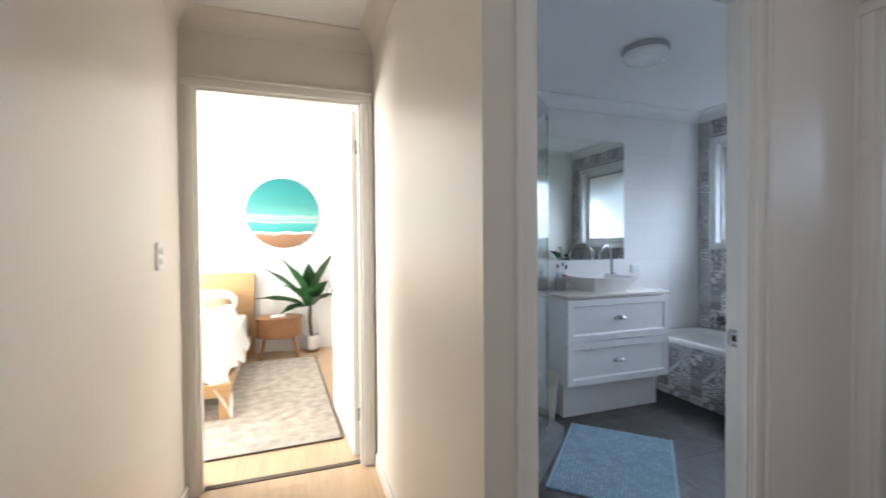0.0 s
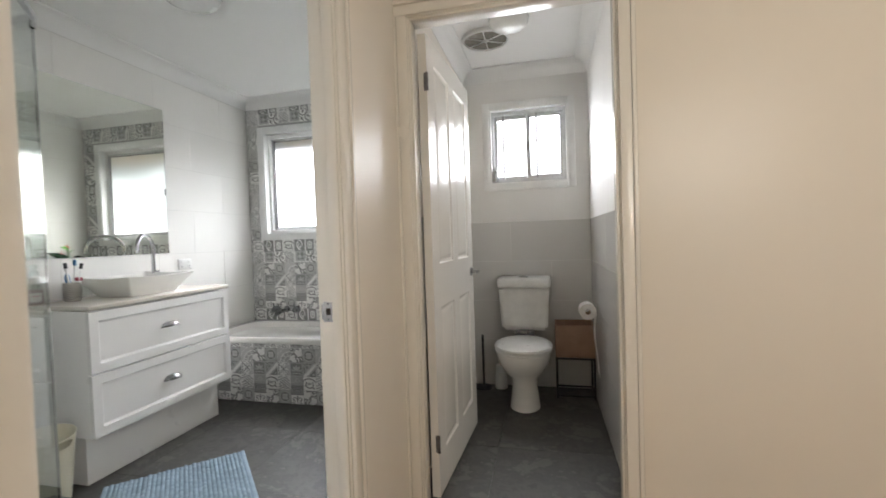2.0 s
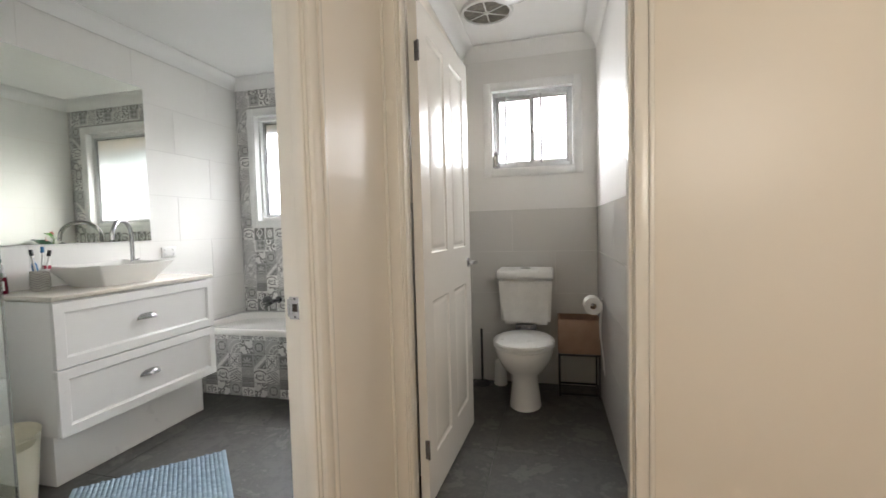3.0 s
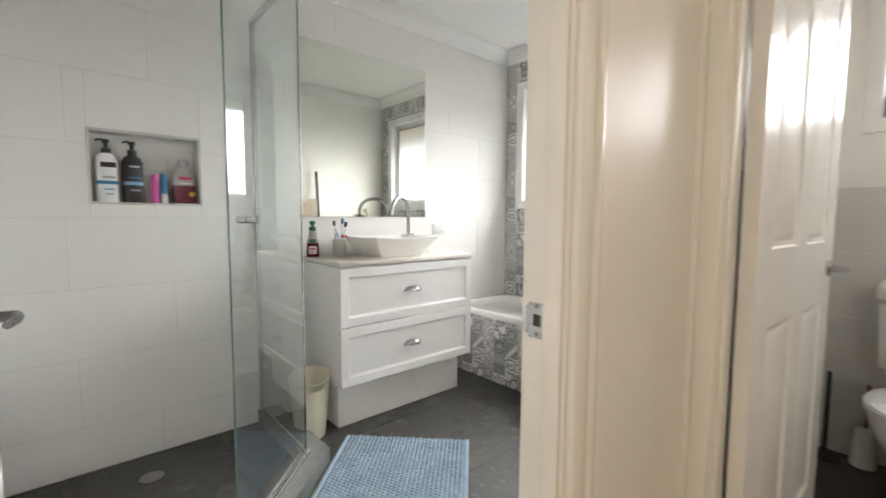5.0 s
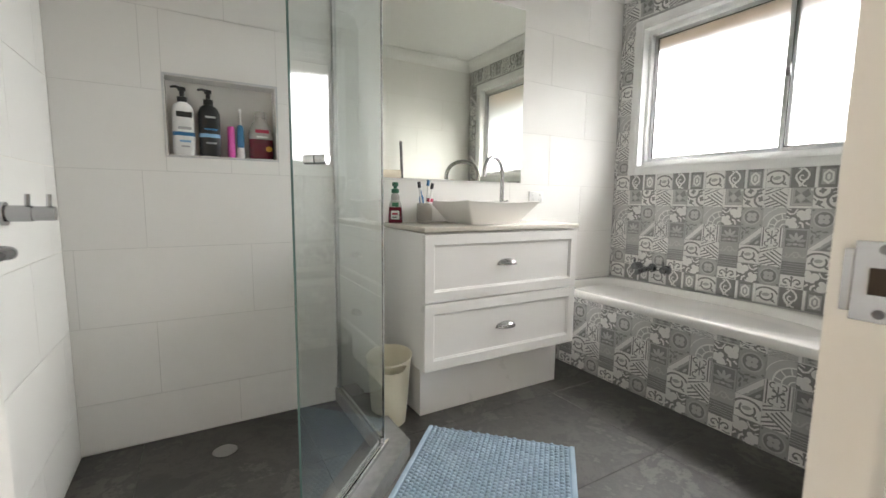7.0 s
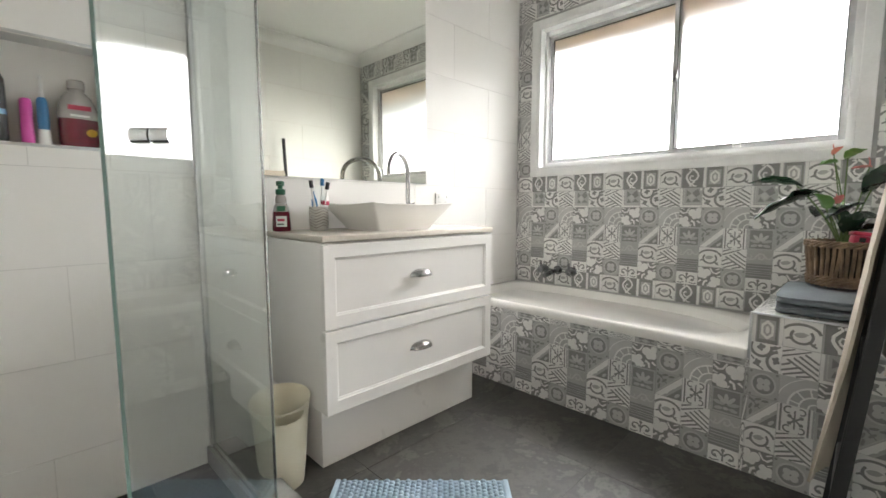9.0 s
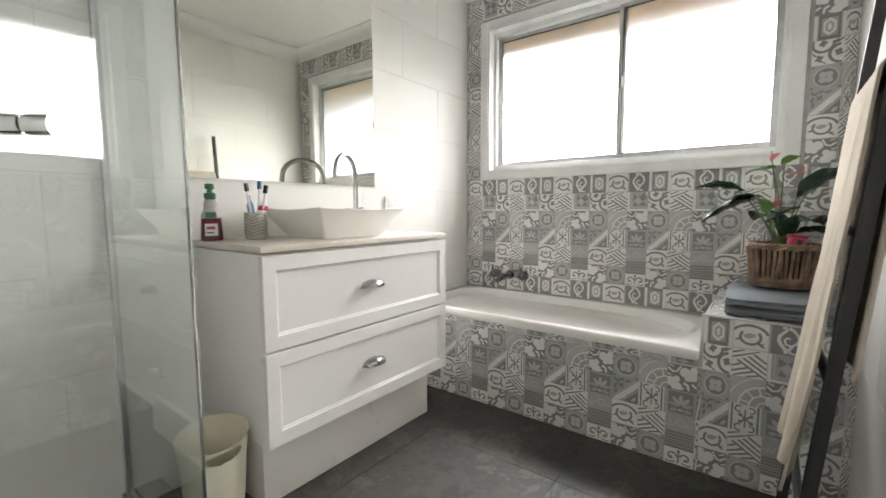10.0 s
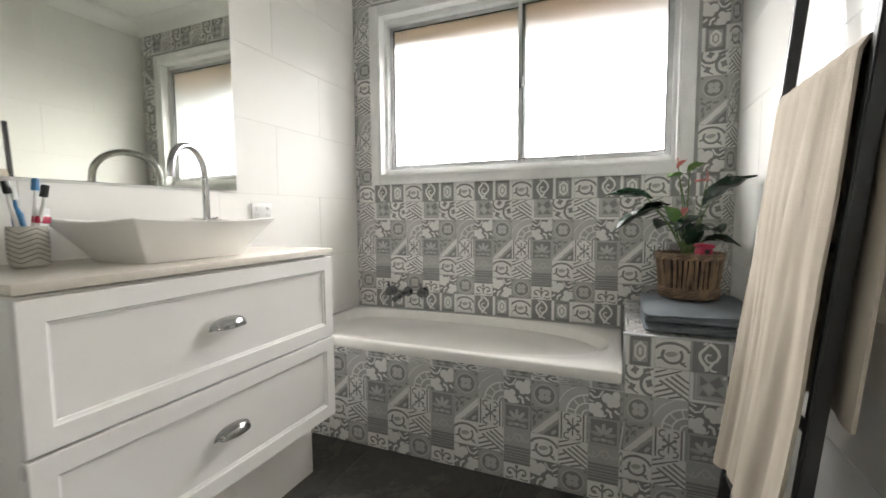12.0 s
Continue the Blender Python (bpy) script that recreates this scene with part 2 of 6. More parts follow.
T_PALE = material("tile_pale_glaze", (0.54, 0.533, 0.52), 0.35, second=(0.49, 0.484, 0.472), scale=25, amount=0.8, bump=0.05, random_value=0.06)
T_DARK = material("tile_dark_glaze", (0.26, 0.257, 0.25), 0.35, second=(0.225, 0.222, 0.216), scale=25, amount=0.8, bump=0.05, random_value=0.06)
M_DADO = material("grey_wall_tile", (0.63, 0.62, 0.60), 0.16, second=(0.60, 0.59, 0.57), scale=3, amount=1, bump=0.04, bump_scale=9, random_value=0.02, rough_var=0.04)
# real dark metal; also colours in shade on door_1's handle and below the cistern
M_GUN_SHADE = material("gunmetal_and_shade", (0.20, 0.20, 0.21), 0.28, metal=1, scale=30, bump=0.05)


# ---- building helpers ----
def box(bm, x0, x1, y0, y1, z0, z1, bevel=0.0, seg=2):
    made = bmesh.ops.create_cube(bm, size=1, matrix=Matrix.Translation(((x0 + x1) / 2, (y0 + y1) / 2, (z0 + z1) / 2)) @ Matrix.Diagonal((x1 - x0, y1 - y0, z1 - z0, 1)))
    if bevel:
        edges = list({e for v in made["verts"] for e in v.link_edges})
        bmesh.ops.bevel(bm, geom=edges, offset=bevel, segments=seg, affect="EDGES", profile=0.5)


def loft(bm, rings, cap=True, closed=True):
    rows = [[bm.verts.new(p) for p in ring] for ring in rings]
    n = len(rows[0])
    for a, b in zip(rows, rows[1:]):
        for i in range(n if closed else n - 1):
            j = (i + 1) % n
            bm.faces.new((a[i], a[j], b[j], b[i]))
    if cap:
        bm.faces.new(rows[0][::-1])
        bm.faces.new(rows[-1])
    return rows


def circle(r, z, n=24, cx=0.0, cy=0.0, ry=None, power=2.0):
    out = []
    for i in range(n):
        a = 2 * math.pi * i / n
        c, s = math.cos(a), math.sin(a)
        out.append((cx + r * math.copysign(abs(c) ** (2 / power), c), cy + (ry or r) * math.copysign(abs(s) ** (2 / power), s), z))
    return out


def lathe(bm, profile, n=24, cap=True):
    return loft(bm, [circle(r, z, n) for r, z in profile], cap)


def tube(bm, points, r, n=10, r_end=None, cap=True):
    pts = [Vector(p) for p in points]
    rings, side = [], None
    for i, p in enumerate(pts):
        d = (pts[min(i + 1, len(pts) - 1)] - pts[max(i - 1, 0)]).normalized()
        if side is None:
            side = d.orthogonal().normalized()
        side = (side - d * side.dot(d)).normalized()
        up = d.cross(side)
        k = i / (len(pts) - 1)
        rad = r + ((r if r_end is None else r_end) - r) * k
        rings.append([p + (side * math.cos(2 * math.pi * j / n) + up * math.sin(2 * math.pi * j / n)) * rad for j in range(n)])
    loft(bm, rings, cap)


def sheet(bm, f, nu, nv, thick):
    """A cloth: f(u, v) gives a place, u and v from 0 to 1; both faces and the hem."""
    p = [[Vector(f(i / nu, j / nv)) for j in range(nv + 1)] for i in range(nu + 1)]
    nrm = [[None] * (nv + 1) for _ in range(nu + 1)]
    for i in range(nu + 1):
        for j in range(nv + 1):
            du = p[min(i + 1, nu)][j] - p[max(i - 1, 0)][j]
            dv = p[i][min(j + 1, nv)] - p[i][max(j - 1, 0)]
            c = du.cross(dv)
            nrm[i][j] = c.normalized() if c.length > 1e-9 else Vector((0, 0, 1))
    a = [[bm.verts.new(p[i][j] + nrm[i][j] * thick / 2) for j in range(nv + 1)] for i in range(nu + 1)]
    b = [[bm.verts.new(p[i][j] - nrm[i][j] * thick / 2) for j in range(nv + 1)] for i in range(nu + 1)]
    for i in range(nu):
        for j in range(nv):
            bm.faces.new((a[i][j], a[i + 1][j], a[i + 1][j + 1], a[i][j + 1]))
            bm.faces.new((b[i][j], b[i][j + 1], b[i + 1][j + 1], b[i + 1][j]))
    for i in range(nu):
        for j in (0, nv):
            bm.faces.new((a[i][j], b[i][j], b[i + 1][j], a[i + 1][j]))
    for j in range(nv):
        for i in (0, nu):
            bm.faces.new((a[i][j], a[i][j + 1], b[i][j + 1], b[i][j]))


def finish(name, bm, mats, smooth=38):
    bmesh.ops.recalc_face_normals(bm, faces=bm.faces)
    me = bpy.data.meshes.new(name)
    bm.to_mesh(me)
    bm.free()
    for m in mats if isinstance(mats, (list, tuple)) else [mats]:
        me.materials.append(m)
    if smooth:
        me.polygons.foreach_set("use_smooth", [True] * len(me.polygons))
        me.set_sharp_from_angle(angle=radians(smooth))
    return me


def part(name, bm, mat, parent, label="", at=None, smooth=38):
    ob = new(name, finish(name, bm, mat, smooth))
    ob.parent = parent
    if at is not None:
        ob.matrix_basis = at
    return tagged(ob, label)


def thing(name, label, category, at=None, group="", kind=""):
    ob = new(name)
    ob.empty_display_size = 0.1
    if at is not None:
        ob.matrix_basis = at
    return tagged(ob, label, category, group, kind)


def solid(name, bm, mat, label, category, kind="", smooth=38):
    return tagged(new(name, finish(name, bm, mat, smooth)), label, category, "", kind)


def boxes(*dims, bevel=0.0):
    bm = bmesh.new()
    for d in dims:
        box(bm, *d, bevel=bevel)
    return bm


# ---- structure ----
def structure(name, bm, mat, label, category):
    return solid(name, bm, mat, label, category, "structure", smooth=0)


TB = 0.0025                                                    # tile with its bed
ZD = 2.04                                                      # head of the doors
solid("ground", boxes((-60, 60, -60, 60, -0.45, -0.30)), M_GROUND, "grassy ground outside the house", "ground", "structure", 0)
hall_floor = structure("floor_hall", boxes((XL - 0.1, XT + 0.05, YBACK - 0.1, YH + 0.05, -0.15, -0.012), (XL - 0.1, XH + 0.045, YH + 0.05, YB + 0.05, -0.15, -0.012), (BW - 0.1, XH + 0.045, YB + 0.05, BN + 0.1, -0.15, -0.012), (XH + 0.045, BE + 0.1, 2.99, BN + 0.1, -0.15, -0.012)), M_OAK, "light oak plank floor of hall and bedroom", "floor")
bath_floor = structure("floor_bathroom", boxes((XH + 0.045, 3.7, YH + 0.05, 2.99, -0.15, -0.008), (XT + 0.05, 3.7, -0.05, YH + 0.05, -0.15, -0.008)), M_FGROUT, "dark slate-look tiled floor of bathroom and toilet", "floor")
structure("ceiling_wet_rooms", boxes((XH + 0.045, 3.75, YH + 0.05, 2.99, ZC, ZC + 0.12), (XT + 0.05, 3.75, -0.05, YH + 0.05, ZC, ZC + 0.12)), M_CEIL, "white plaster ceiling", "ceiling")
structure("ceiling_hall", boxes((XL - 0.1, XT + 0.05, YBACK - 0.1, YH + 0.05, ZC, ZC + 0.12), (XL - 0.1, XH + 0.045, YH + 0.05, YB + 0.05, ZC, ZC + 0.12), (BW - 0.1, XH + 0.045, YB + 0.05, BN + 0.1, ZC, ZC + 0.12), (XH + 0.045, BE + 0.1, 2.99, BN + 0.1, ZC, ZC + 0.12)), M_CEIL, "cream plaster ceiling of hall and bedroom", "ceiling")

WY0, WY1, WZ0, WZ1 = 1.265, 2.770, 1.225, 2.115               # bathroom window opening
UY0, UY1, UZ0, UZ1 = 0.212, 0.790, 1.542, 2.115                 # toilet window opening
wall_east = structure("wall_east", boxes(
    (XE + TB, XE + 0.13, YH + 0.05, WY0, -0.1, ZC), (XE + TB, XE + 0.13, WY1, 3.0, -0.1, ZC), (XE + TB, XE + 0.13, WY0, WY1, -0.1, WZ0), (XE + TB, XE + 0.13, WY0, WY1, WZ1, ZC)),
    M_TGROUT, "east bathroom wall with patterned grey tiles", "wall")
structure("wall_toilet_east", boxes(
    (XE, XE + 0.13, -0.05, UY0, -0.1, ZC), (XE, XE + 0.13, UY1, YH + 0.05, -0.1, ZC), (XE, XE + 0.13, UY0, UY1, -0.1, UZ0), (XE, XE + 0.13, UY0, UY1, UZ1, ZC)),
    M_WHITE, "white painted toilet wall with a small window", "wall")
NX0, NX1, NZ0, NZ1 = 0.900, 1.310, 1.163, 1.472               # niche
wall_north = structure("wall_north", boxes(
    (XH + 0.045, NX0, YN + TB, YN + 0.13, -0.1, ZC), (NX1, 3.75, YN + TB, YN + 0.13, -0.1, ZC), (NX0, NX1, YN + TB, YN + 0.13, -0.1, NZ0), (NX0, NX1, YN + TB, YN + 0.13, NZ1, ZC), (NX0, NX1, YN + 0.10, YN + 0.13, NZ0, NZ1)),
    M_GROUT, "north bathroom wall with large cream tiles and a niche", "wall")
wall_west = structure("wall_west", boxes((XH, XW - TB, YS - TB, YN + TB, -0.1, ZC)), [M_HALL], "wall between corridor and shower", "wall")
DX0, DX1 = 0.620, 1.398                                       # bathroom door opening
wall_south = structure("wall_south", boxes(
    (XH, DX0 - 0.02, YH, YS - TB, -0.1, ZC), (DX1 + 0.02, XT + 0.10, YH, YS - TB, -0.1, ZC), (XT + 0.10, XE + TB, TY1, YS - TB, -0.1, ZC), (DX0 - 0.02, DX1 + 0.02, YH, YS - TB, ZD + 0.02, ZC)),
    M_HALL, "cream painted wall with the bathroom door", "wall")
TD0, TD1 = 0.128, 0.910                                       # toilet door opening, in y
structure("wall_toilet_door", boxes(
    (XT, XT + 0.10, YBACK, TD0 - 0.02, -0.1, ZC), (XT, XT + 0.10, TD1 + 0.02, YH, -0.1, ZC), (XT, XT + 0.10, TD0 - 0.02, TD1 + 0.02, ZD + 0.02, ZC)),
    M_HALL, "cream glossy painted hall wall with the toilet door", "wall")
wall_toilet_south = structure("wall_toilet_south", boxes((XT + 0.10, XE, TY0 - 0.1, TY0, -0.1, ZC)), M_WHITE, "white painted side wall of the toilet", "wall")
# the opening is added to let the hall lamp in
structure("wall_corridor_left", boxes((XL - 0.1, XL, YBACK, -1.46, -0.1, ZC), (XL - 0.1, XL, -0.44, YB, -0.1, ZC), (XL - 0.1, XL, -1.46, -0.44, -0.1, 1.35), (XL - 0.1, XL, -1.46, -0.44, 2.19, ZC)), M_HALL, "cream painted corridor wall with an added opening out of view", "wall")
BD0, BD1 = -0.416, 0.400                                      # bedroom door opening
structure("wall_bedroom_door", boxes(
    (BW, BD0 - 0.02, YB, YB + 0.1, -0.1, ZC), (BD1 + 0.02, XH, YB, YB + 0.1, -0.1, ZC), (BD0 - 0.02, BD1 + 0.02, YB, YB + 0.1, ZD + 0.02, ZC)),
    M_HALL, "cream painted wall with the bedroom door", "wall")
structure("wall_bedroom_north", boxes((BW, BE + 0.1, BN, BN + 0.1, -0.1, ZC)), M_WHITE, "white bedroom wall", "wall")
structure("wall_bedroom_east", boxes((BE, BE + 0.1, 3.07, BN, -0.1, ZC), (XH - 0.001, BE, 3.07, 3.10, -0.1, ZC), (XH, XH + 0.04, YB + 0.1, 3.07, -0.1, ZC)), M_WHITE, "white bedroom wall", "wall")
structure("wall_bedroom_west", boxes((BW - 0.1, BW, YB + 0.1, 3.1, -0.1, ZC), (BW - 0.1, BW, 4.9, BN, -0.1, ZC), (BW - 0.1, BW, 3.1, 4.9, -0.1, 0.85), (BW - 0.1, BW, 3.1, 4.9, 2.15, ZC)), M_WHITE, "white bedroom wall with an assumed wide window", "wall")
structure("wall_hall_back", boxes((XL - 0.1, XT + 0.1, YBACK - 0.1, YBACK, -0.1, ZC)), M_HALL, "cream painted hall wall", "wall")


def cove(name, a, b, inward, mat, ext0=0.0, ext1=0.0):
    """Concave plaster cornice under the ceiling from a to b; inward: the way into the room."""
    a, b, n = Vector((*a, 0)), Vector((*b, 0)), Vector((*inward, 0))
    prof = [(0, ZC - 0.088), (0.003, ZC - 0.088)]
    prof += [(0.080 - 0.074 * math.cos(t), ZC - 0.086 + 0.074 * math.sin(t)) for t in (0.2, 0.5, 0.8, 1.1, 1.4)]
    prof += [(0.086, ZC - 0.008), (0.086, ZC), (0, ZC)]
    d = (b - a).normalized()
    bm = bmesh.new()
    loft(bm, [[(p + n * o + d * o * s * -1 * k + Vector((0, 0, z))) for o, z in prof] for p, s, k in ((a, -1, ext0), (b, 1, ext1))])
    return solid(name, bm, mat, "concave plaster cornice under the ceiling", "cornice", "structure", 30)


cove("trim_cornice_north", (XW, YN), (XE, YN), (0, -1), M_CEIL, 1, 1)
cove("trim_cornice_east", (XE, YS), (XE, YN), (-1, 0), M_CEIL, 1, 1)
cove("trim_cornice_south", (XW, YS), (XE, YS), (0, 1), M_CEIL, 1, 1)
cove("trim_cornice_west", (XW, YS), (XW, YN), (1, 0), M_CEIL, 1, 1)
cove("trim_cornice_toilet_east", (XE, TY0), (XE, TY1), (-1, 0), M_CEIL, 1, 1)
cove("trim_cornice_toilet_south", (XT + 0.1, TY0), (XE, TY0), (0, 1), M_CEIL, 1, 1)
cove("trim_cornice_toilet_north", (XT + 0.1, TY1), (XE, TY1), (0, -1), M_CEIL, 1, 1)
cove("trim_cornice_hall_end", (XL, YB), (XH, YB), (0, -1), M_HALL, 1, 1)
cove("trim_cornice_hall_left", (XL, YBACK), (XL, YB), (1, 0), M_HALL, 1, 1)
cove("trim_cornice_hall_right", (XH, YH), (XH, YB), (-1, 0), M_HALL, -1, 1)
cove("trim_cornice_hall_door", (XH, YH), (XT, YH), (0, -1), M_HALL, -1, 1)
cove("trim_cornice_hall_toilet", (XT, YBACK), (XT, YH), (-1, 0), M_HALL, 1, 1)


def door_case(name, along, u0, u1, f0, f1, label, inner=True):
    """Jambs, stops, head and moulded architraves round an opening; along 'x' or 'y', faces f0 < f1."""
    ob = thing(name, label, "door frame", kind="structure")

    def put(nm, u_0, u_1, f_0, f_1, z0, z1, bevel=0.002):
        bm = bmesh.new()
        if along == "x":
            box(bm, u_0, u_1, f_0, f_1, z0, z1, bevel)
        else:
            box(bm, f_0, f_1, u_0, u_1, z0, z1, bevel)
        part(nm, bm, M_TRIM, ob)
    put("jamb", u0 - 0.02, u0, f0 - 0.002, f1 + 0.002, 0, ZD)
    put("jamb", u1, u1 + 0.02, f0 - 0.002, f1 + 0.002, 0, ZD)
    put("head", u0 - 0.02, u1 + 0.02, f0 - 0.002, f1 + 0.002, ZD, ZD + 0.02)
    put("door_stop", u0 + 0.0003, u0 + 0.010, f0 + 0.004, f1 - 0.045, 0, ZD - 0.011)
    put("door_stop", u1 - 0.010, u1 - 0.0003, f0 + 0.004, f1 - 0.045, 0, ZD - 0.011)
    put("door_stop", u0 + 0.0003, u1 - 0.0003, f0 + 0.004, f1 - 0.045, ZD - 0.010, ZD - 0.0003)
    for f_0, f_1 in ((f0 - 0.016, f0 - 0.0015), (f1 + 0.0015, f1 + 0.016))[:2 if inner else 1]:
        for s in (0, 1):
            if s == 0:
                cuts = ((u0 - 0.046, u0 - 0.004, 0.0), (u0 - 0.062, u0 - 0.046, 0.006))
            else:
                cuts = ((u1 + 0.004, u1 + 0.046, 0.0), (u1 + 0.046, u1 + 0.062, 0.006))
            bm = bmesh.new()
            for a, b, e in cuts:
                lo, hi = (f_0 - e, f_1) if f_0 < f0 else (f_0, f_1 + e)
                if along == "x":
                    box(bm, a, b, lo, hi, 0, ZD + 0.004, 0.004, 2)
                else:
                    box(bm, lo, hi, a, b, 0, ZD + 0.004, 0.004, 2)
            part("architrave", bm, M_TRIM, ob)
        bm = bmesh.new()
        for z0, z1, e in ((ZD + 0.0045, ZD + 0.046, 0.0), (ZD + 0.046, ZD + 0.062, 0.006)):
            lo, hi = (f_0 - e, f_1) if f_0 < f0 else (f_0, f_1 + e)
            if along == "x":
                box(bm, u0 - 0.062, u1 + 0.062, lo, hi, z0, z1, 0.004, 2)
            else:
                box(bm, lo, hi, u0 - 0.062, u1 + 0.062, z0, z1, 0.004, 2)
        part("architrave", bm, M_TRIM, ob)
    return ob


case_bath = door_case("door_frame_1", "x", DX0, DX1, YH, YS - 0.008, "glossy cream timber frame of the bathroom door", False)
case_toilet = door_case("door_frame_2", "y", TD0, TD1, XT, XT + 0.10, "glossy cream timber frame of the toilet door")
case_bed = door_case("door_frame_3", "x", BD0, BD1, YB, YB + 0.1, "cream timber frame of the bedroom door")

# strike plate in the bathroom door's jamb
sp = thing("strike_plate", "worn chrome strike plate screwed to the door jamb", "strike plate")
bm = bmesh.new()
xs = DX1 - 0.0004
for d in ((xs - 0.0018, xs, 1.003, 1.034, 0.955, 0.974), (xs - 0.0018, xs, 1.003, 1.034, 0.916, 0.936), (xs - 0.00175, xs, 1.003, 1.011, 0.930, 0.960), (xs - 0.00175, xs, 1.025, 1.034, 0.930, 0.960), (xs - 0.0018, xs + 0.006, 1.034, 1.040, 0.922, 0.968)):
    box(bm, *d, bevel=0.0006)
part("plate", bm, M_STEEL, sp)
# thin sheet behind the plate; its dark colour holds the hole's shade
part("latch_hole_shade", boxes((xs - 0.0006, xs + 0.0002, 1.010, 1.026, 0.929, 0.963)), material("recess_shade", (0.06, 0.045, 0.035), 0.9), sp)
for z in (0.9685, 0.9225):
    bm = bmesh.new()
    lathe(bm, [(0.0036, 0), (0.0032, 0.0010), (0.001, 0.0004)], 12)
    part("screw", bm, M_GUN_SHADE, sp, at=pose(xs - 0.0017, 1.018, z, 0, -90, 0))


# ---- doors ----
def lever(parent, x, y, z, side, toward, metal):
    """Rose and lever on a door face; side: +1 or -1 along local y, toward: way of the lever along local x."""
    bm = bmesh.new()
    lathe(bm, [(0.026, 0), (0.026, 0.006), (0.022, 0.010), (0.011, 0.011), (0.0105, 0.045)], 20)
    for v in bm.verts:
        v.co = Vector((x + v.co.x, y + side * v.co.z, z + v.co.y))
    tube(bm, [(x, y + side * 0.045, z), (x + toward * 0.03, y + side * 0.052, z + 0.002), (x + toward * 0.08, y + side * 0.054, z + 0.004), (x + toward * 0.118, y + side * 0.050, z + 0.004)], 0.0105, 10, 0.007)
    return part("handle", bm, metal, parent, "satin metal lever handle")


def panel_door(name, label, width, at, metal, zh=0.915):
    """Four-panel moulded leaf: local x from the hinge, y through the leaf, z up."""
    th, hgt = 0.036, 2.025
    ob = thing(name, label, "door", at, kind="structure")
    bm = bmesh.new()
    st, mid = 0.105, 0.10
    cols = ((st, (width - mid) / 2), ((width + mid) / 2, width - st))
    rows = ((0.19, 0.835), (1.035, 1.925))
    xs = sorted({0.0, width, *[c for p in cols for c in p]})
    zs = sorted({0.012, hgt, *[c for p in rows for c in p]})
    for i, (xa, xb) in enumerate(zip(xs, xs[1:])):
        for za, zb in zip(zs, zs[1:]):
            if (xa, xb) in cols and (za, zb) in rows:
                for s in (1, -1):
                    def ring(inset, depth):
                        y = s * (th / 2 - depth)
                        q = [(xa + inset, y, za + inset), (xb - inset, y, za + inset), (xb - inset, y, zb - inset), (xa + inset, y, zb - inset)]
                        return q if s < 0 else q[::-1]
                    loft(bm, [ring(0, 0), ring(0.006, 0.006), ring(0.018, 0.009), ring(0.034, 0.004), ring(0.040, 0.003)], cap=False)
                    q = ring(0.040, 0.003)
                    bm.faces.new([bm.verts.new(p) for p in q])
            else:
                box(bm, xa, xb, -th / 2, th / 2, za, zb)
    bmesh.ops.remove_doubles(bm, verts=bm.verts, dist=0.0004)
    part("leaf", bm, M_DOOR, ob, smooth=20)
    for s in (1, -1):
        lever(ob, width - 0.06, s * th / 2, zh, s, -1, metal)
    for z in (0.25, 1.82):
        bm = bmesh.new()
        tube(bm, [(-0.004, -th / 2 - 0.003, z - 0.038), (-0.004, -th / 2 - 0.003, z + 0.038)], 0.0055, 8)
        box(bm, -0.002, 0.0004, -th / 2 + 0.001, -th / 2 + 0.013, z - 0.038, z + 0.038)
        part("hinge", bm, M_GUN_SHADE, ob)
    return ob


# this handle's metal is darkened for the shade it stands in
panel_door("door_1", "white four-panel bathroom door standing open against the wall", 0.772, pose(DX0 + 0.018, YS + 0.012, 0, 0, 0, 86.5), M_GUN_SHADE)
panel_door("door_2", "glossy white four-panel toilet door standing open", 0.775, pose(XT + 0.115, TD1 - 0.022, 0, 0, 0, -3.2), M_STEEL, 0.945)
panel_door("door_3", "white panelled bedroom door standing open", 0.81, pose(BD1 - 0.020, YB + 0.112, 0, 0, 0, 93.5), M_STEEL)


